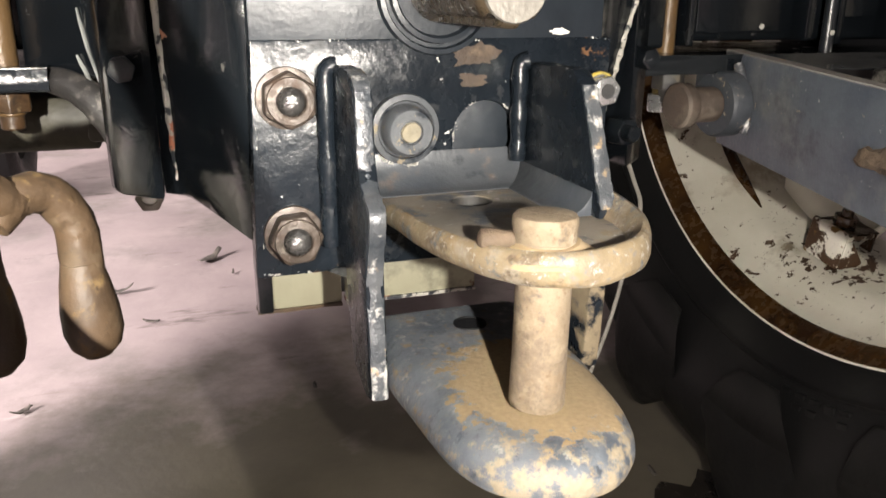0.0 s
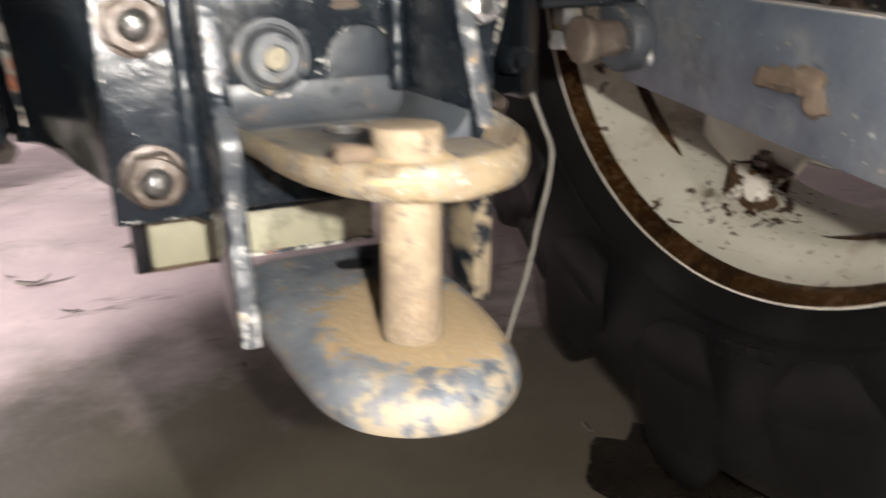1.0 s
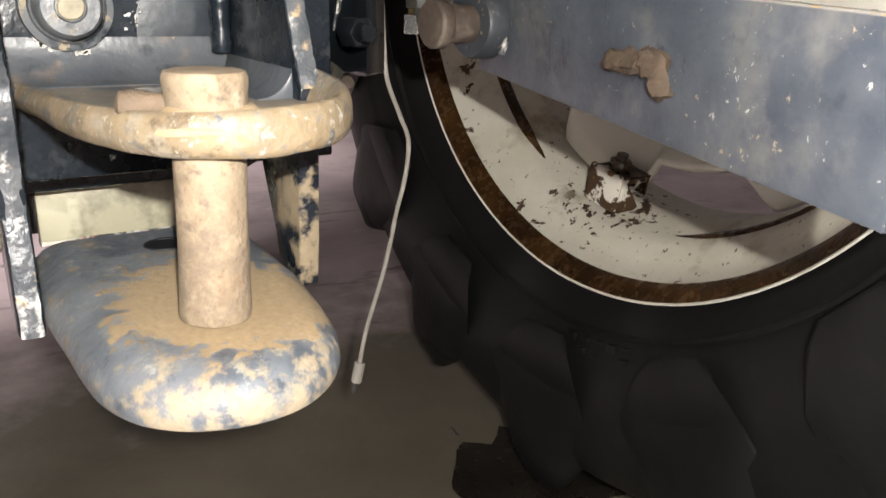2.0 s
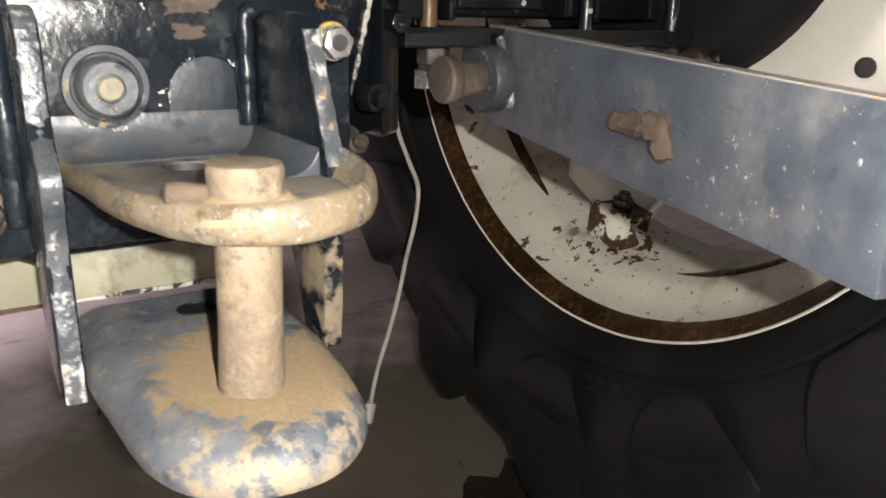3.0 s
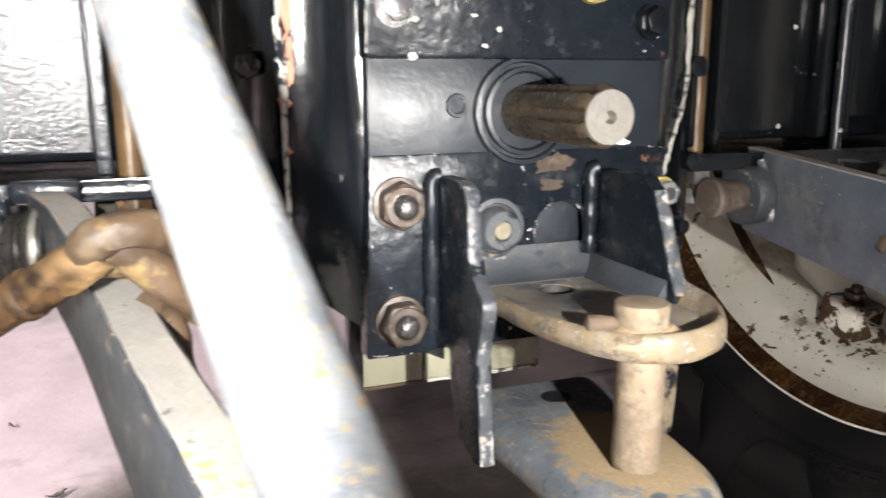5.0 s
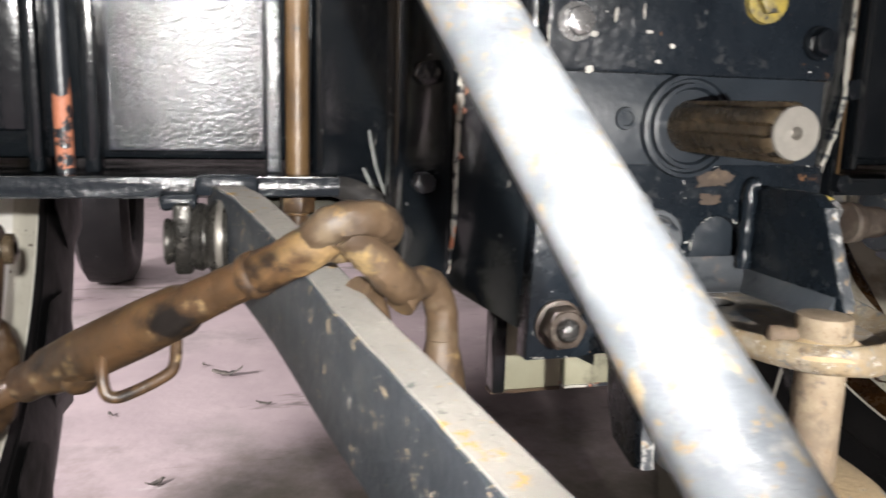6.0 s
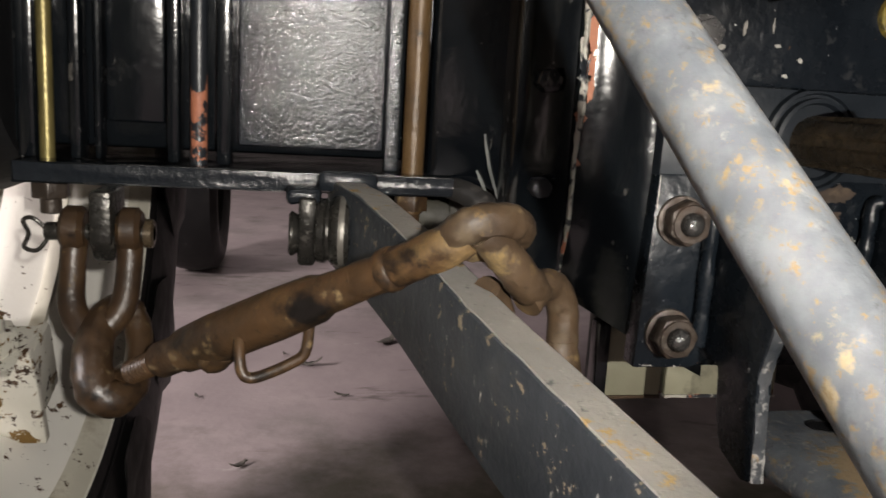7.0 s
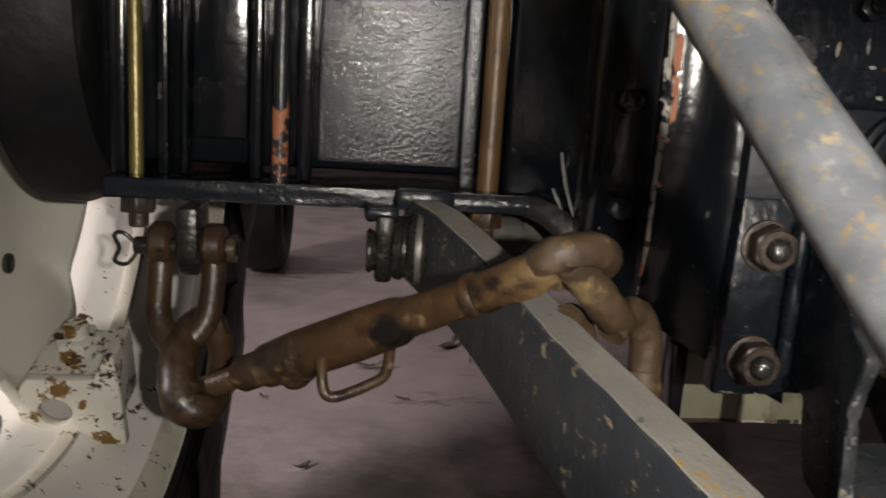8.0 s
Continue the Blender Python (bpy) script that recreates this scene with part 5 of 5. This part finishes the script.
part("pivot_lug", slab([(0.078, 0.6330), (0.118, 0.6330), (0.116, 0.604), (0.110, 0.588), (0.099, 0.581), (0.088, 0.584), (0.080, 0.598)], "x", -0.3270, -0.3145, 0.003), dark_iron, left_link, "hanging iron strap")
part("pivot_pin", lathe([(0, 0), (0, 0.0135), (0.004, 0.0160), (0.0055, 0.0160), (0.0070, 0.0140), (0.0070, 0)], (-0.3265, 0.095, 0.6055), (-1, 0, 0), 32), dark_iron, left_link)
b = roughened(subdivided(box((-0.336, 0.086, 0.6275), (-0.311, 0.121, 0.6395), 0.004), 2), 0.0012, 120)
box((-0.314, 0.104, 0.634), (-0.270, 0.1205, 0.6498), 0.005, into=b)
part("pivot_block", b, cut_edge, left_link, "black painted block with weld lumps")
# pivot of the right link
part("pivot_pin", lathe([(0, 0), (0.0, 0.0165), (0.002, 0.0185), (0.010, 0.0185), (0.012, 0.017), (0.012, 0.0145), (0.070, 0.0145), (0.070, 0)], (0.247, 0.121, 0.607), (1, 0.06, 0), 36), pin_brown, right_link, "brown pivot pin with domed head")
part("pivot_eye", lathe([(0, 0.014), (0, 0.025), (0.003, 0.027), (0.018, 0.027), (0.020, 0.025), (0.020, 0.014)], (0.283, 0.121, 0.607), (1, 0.06, 0), 36, closed=True), arm_paint, right_link)
part("pivot_strap", box((0.283, 0.118, 0.603), (0.303, 0.150, 0.634), 0.006), arm_paint, right_link)
part("weld_bead", tube([(0.302, 0.118, 0.640), (0.3035, 0.108, 0.620), (0.302, 0.100, 0.600), (0.3, 0.1, 0.585)], 0.003, 10, 8, lumps=0.6), worn_edge, right_link)
# rust casting on the right link
b = tube([(0.283, -0.034, 0.5925), (0.277, -0.055, 0.5935), (0.272, -0.074, 0.593)], [0.0050, 0.0068, 0.0055], 14, 6, lumps=0.6)
tube([(0.276, -0.073, 0.598), (0.2725, -0.086, 0.590), (0.270, -0.094, 0.576)], [0.0065, 0.0085, 0.0055], 14, 6, into=b, lumps=0.7)
part("rust_stub", roughened(roughened(b, 0.0022, 90), 0.0012, 260), stub_rust, right_link, "broken rust-caked stub")
b = hexagon((0.258, 0.158, 0.6125), (0, 0, -1), 0.022, 0.015)
part("bright_nut", b, zinc, right_link)

# ---- stabiliser turnbuckle, left ----
tb = thing("stabiliser_turnbuckle", (-0.35, -0.03, 0.50), "brown rusted stabiliser turnbuckle with shackles and wire handle", "turnbuckle")
A, B = Vector((-0.432, 0.049, 0.5185)), Vector((-0.254, -0.106, 0.638))
ax = (B - A).normalized()
L = (B - A).length
part("sleeve", lathe([(0.030, 0), (0.030, 0.0095), (0.034, 0.0115), (0.055, 0.0118), (0.060, 0.0140), (0.088, 0.0150), (0.14, 0.0148), (0.172, 0.0135), (0.180, 0.0110), (0.205, 0.0100), (0.207, 0)], A, ax, 32, wobble=0.0007), rust, tb)
part("threaded_end", lathe([(-0.008, 0.0), (-0.008, 0.0075)] + [(0.0018 * k, 0.0074 + (0.0008 if k % 2 else 0)) for k in range(19)] + [(0.034, 0.0)], A, ax, 18), rust, tb)
part("eye_shank", tube([A + ax * 0.20, A + ax * (L - 0.01), B + Vector((0.006, 0.0, 0.006))], [0.0100, 0.0105, 0.0110], 16, 8, lumps=0.15), rust, tb)
part("lock_ring", lathe([(0.0, 0.0085), (0.0, 0.0110), (0.0015, 0.0117), (0.006, 0.0117), (0.0075, 0.0108), (0.0075, 0.0085)], A + ax * 0.222, ax, 28, closed=True, wobble=0.0004), rust, tb)
# eye ring over the arm
ring_c = Vector((-0.236, -0.102, 0.6435))
part("eye_ring", tube([ring_c + Vector((0.0165 * math.cos(t), 0.006 * math.cos(t) - 0.010 * math.sin(t), 0.0075 * math.sin(t))) for t in [2 * math.pi * k / 10 for k in range(10)]], 0.0088, 16, 6, closed=True, lumps=0.12), rust_dust, tb)
# wire handle
part("wire_handle", tube([(-0.3575, -0.026, 0.572), (-0.3568, -0.037, 0.561), (-0.3548, -0.042, 0.551), (-0.3495, -0.042, 0.548), (-0.3400, -0.042, 0.551), (-0.3290, -0.042, 0.5562), (-0.3220, -0.042, 0.5610), (-0.3198, -0.042, 0.5680), (-0.3190, -0.043, 0.580)], 0.0032, 12, 6), rust, tb)
part("weld_lump", roughened(lathe([(-0.012, 0), (-0.008, 0.009), (0.0, 0.011), (0.010, 0.008), (0.014, 0)], A + ax * 0.087 + Vector((0, 0, -0.010)), ax, 16), 0.002, 120), rust, tb)

# hook shackle over the arm
hook = thing("hook_shackle", (-0.185, -0.085, 0.53), "rusted round-bar shackle with flattened ends", "shackle")
part("bow", tube([(-0.241, -0.112, 0.646), (-0.227, -0.106, 0.632), (-0.213, -0.097, 0.617), (-0.204, -0.088, 0.612)], [0.0085, 0.0092, 0.0098, 0.0085], 16, 8, lumps=0.15), rust_dust, hook)
part("leg", tube([(-0.212, -0.096, 0.606), (-0.203, -0.088, 0.614), (-0.193, -0.080, 0.612), (-0.186, -0.076, 0.600), (-0.1845, -0.076, 0.584), (-0.1845, -0.077, 0.565)], [0.0075, 0.0082, 0.0084, 0.0086, 0.0086, 0.0082], 18, 8, lumps=0.1), rust_dust, hook)
part("flat_end", roughened(lathe([(-0.022, 0), (-0.021, 0.0080), (-0.012, 0.0100), (0, 0.0122), (0.010, 0.0124), (0.017, 0.0105), (0.022, 0.006), (0.0235, 0)], (-0.1840, -0.077, 0.5610), (0.05, 0.0, -1), 32), 0.0004, 70), rust_dust, hook)
part("leg", tube([(-0.232, -0.088, 0.612), (-0.226, -0.083, 0.606), (-0.222, -0.082, 0.595), (-0.221, -0.083, 0.568)], [0.0080, 0.0085, 0.0085, 0.0085], 16, 8, lumps=0.1), rust_dust, hook)
part("flat_end", roughened(lathe([(-0.022, 0), (-0.021, 0.0080), (-0.012, 0.0100), (0, 0.0120), (0.010, 0.0122), (0.017, 0.0105), (0.022, 0.006), (0.0235, 0)], (-0.221, -0.083, 0.5610), (0, 0, -1), 32), 0.0004, 70), rust_dust, hook)


def hanging_shackle(s, label, out=0.0, up=0.0):
    sh = thing("chain_shackle", (s * 0.452, 0.08, 0.49), label, "shackle", "chain shackles under the axle")
    y, z = 0.092, 0.603
    # upper bow over the lug
    part("bow", tube([(s * 0.4750, y, z), (s * 0.4755, y - 0.008, z - 0.026), (s * 0.4730, y - 0.018, z - 0.050), (s * 0.459, y - 0.026, z - 0.064), (s * 0.443, y - 0.018, z - 0.050), (s * 0.4395, y - 0.008, z - 0.026), (s * 0.440, y, z)], [0.0088, 0.0085, 0.0090, 0.0095, 0.0090, 0.0085, 0.0088], 18, 8), rust_grease, sh)
    for x in (0.4755, 0.4395):
        part("bow_eye", lathe([(0, 0), (0, 0.0125), (0.003, 0.0158), (0.0125, 0.0158), (0.0155, 0.0125), (0.0155, 0)], (s * x - 0.0078, y, z + 0.002), (1, 0, 0), 28), rust_grease, sh)
    part("cross_pin", rod((s * 0.494, y, z), (s * 0.424, y, z), 0.0062, 18), dark_iron, sh)
    part("pin_head", lathe([(0, 0), (0, 0.0100), (0.005, 0.0100), (0.006, 0.008), (0.006, 0)], (s * 0.4300, y, z), (-s, 0, 0), 24), steel_oiled, sh, "yellowed pin head")
    pin_ring = tube([(s * 0.492, y - 0.002, z), (s * 0.500, y - 0.004, z + 0.009), (s * 0.507, y - 0.002, z + 0.007), (s * 0.504, y - 0.002, z - 0.002), (s * 0.507, y - 0.002, z - 0.011), (s * 0.499, y - 0.003, z - 0.013), (s * 0.493, y - 0.002, z - 0.006)], 0.0015, 8, 8, closed=True)
    part("split_pin", pin_ring, dark_iron, sh, "wire split pin")
    # lower ring, turned across
    part("lower_bow", tube([(s * 0.4480, y + 0.000, z - 0.053), (s * 0.4555, y - 0.022, z - 0.060), (s * 0.4560, y - 0.042, z - 0.078), (s * 0.4500, y - 0.053, z - 0.094), (s * 0.4390, y - 0.050, z - 0.100), (s * 0.4320, y - 0.032, z - 0.094), (s * 0.4330, y - 0.010, z - 0.076), (s * 0.4400, y + 0.004, z - 0.058)], [0.0108, 0.0122, 0.0126, 0.0128, 0.0118, 0.0100, 0.0088, 0.0096], 18, 8, closed=True, lumps=0.12), rust_grease, sh)
    sh.location = (s * 0.452 + out, 0.08, 0.49 + up)
    return sh


hanging_shackle(-1, "brown rusted chain shackles hanging from the clamp plate")
hanging_shackle(1, "brown rusted chain shackles behind the lower link", 0.030, 0.012)

# ---- lift rod ----
lift = thing("lift_rod", (-0.188, -0.41, 0.575), "grey painted round lift rod with ochre rust spots", "rod")
P0 = Vector((-0.2065, -0.300, 0.6701))
D = Vector((-0.2395, 1.0, 0.9033)).normalized()
part("rod", lathe([(-0.145, 0), (-0.145, 0.0110), (-0.143, 0.0123), (-0.05, 0.0124), (0.10, 0.0123), (0.40, 0.0123), (0.42, 0)], P0, D, 40, wobble=0.0002), bar_paint, lift)
part("fork", box((-0.200, -0.425, 0.545), (-0.176, -0.395, 0.590), 0.004), bar_paint, lift)

# ---- cord ----
cable = thing("hanging_cord", (0.25, 0.20, 0.27), "pale thin cord hanging with a knotted end", "cord")
part("cord", tube([(0.245, 0.20, 0.690), (0.247, 0.20, 0.640), (0.2485, 0.20, 0.612), (0.2500, 0.20, 0.585), (0.2530, 0.20, 0.558), (0.2655, 0.20, 0.527), (0.2750, 0.20, 0.503), (0.2720, 0.20, 0.470), (0.2635, 0.20, 0.439), (0.2560, 0.20, 0.405), (0.2475, 0.20, 0.374), (0.2320, 0.20, 0.328), (0.2245, 0.20, 0.293)], 0.0021, 8, 6), cord, cable)
part("tip", roughened(rod((0.2255, 0.20, 0.296), (0.2205, 0.199, 0.276), 0.0052, 10), 0.0008, 200), cord, cable)
part("tip_end", rod((0.2205, 0.199, 0.277), (0.2175, 0.198, 0.266), 0.0026, 8), black_rough, cable)
b = hexagon((0.137, 0.034, 0.606), (0.2, -1, 0), 0.017, 0.014)
rod((0.137, 0.024, 0.606), (0.139, 0.010, 0.606), 0.0055, 14, into=b)
part("flank_bolt", roughened(b, 0.0012, 90), black, axle)

# ---- scraps on the floor ----


def scrap(x, y, size, seed):
    """A torn, curled strip of sheet lying on the floor."""
    rnd = random.Random(seed)
    b = bmesh.new()
    turn, bend = rnd.uniform(0, 6.28), rnd.uniform(0.6, 1.4)
    rows = []
    for k in range(9):
        f = k / 8 - 0.5
        w = size * (0.32 - 0.5 * f * f) * rnd.uniform(0.6, 1.2)
        px, pz = size * 2 * f, 0.005 + size * bend * f * f * (1.4 if f > 0 else 0.5)
        rows.append([b.verts.new((x + px * math.cos(turn) - side * w * math.sin(turn), y + px * math.sin(turn) + side * w * math.cos(turn), pz + 0.1 * size * rnd.random())) for side in (-1, 0.1, 1)])
    for p, q in zip(rows, rows[1:]):
        for k in range(2):
            b.faces.new((p[k], p[k + 1], q[k + 1], q[k]))
    ob = finish(b, "scrap", debris)
    sol = ob.modifiers.new("thickness", "SOLIDIFY")
    sol.thickness = 0.0015
    tagged(ob, "small dark curled scrap lying on the floor", "scrap", "scraps on the floor")


for x, y, sz, sd in ((-0.07, 1.713, 0.045, 1), (-0.30, 1.519, 0.040, 2), (0.067, 0.885, 0.010, 3), (0.502, 0.445, 0.012, 4), (-0.43, 0.949, 0.020, 5), (-0.36, 1.60, 0.012, 6), (-0.55, 1.30, 0.012, 7), (-0.02, 1.58, 0.012, 8), (-0.22, 1.30, 0.018, 9)):
    scrap(x, y, sz, sd)
# flat dark patch with a ragged outline under the tyre
b = bmesh.new()
vs = [b.verts.new((0.555 + (0.13 * math.cos(a)) * (1 + 0.25 * noise.noise(Vector((math.cos(a) * 2, math.sin(a) * 2, 4)))), 0.31 + 0.10 * math.sin(a) * (1 + 0.3 * noise.noise(Vector((math.cos(a) * 3, math.sin(a) * 3, 9)))), 0.0045)) for a in [2 * math.pi * k / 40 for k in range(40)]]
b.faces.new(vs)
tagged(finish(b, "dark_patch", dark_gloss), "dark glossy patch on the floor under the tyre", "stain", kind="structure")
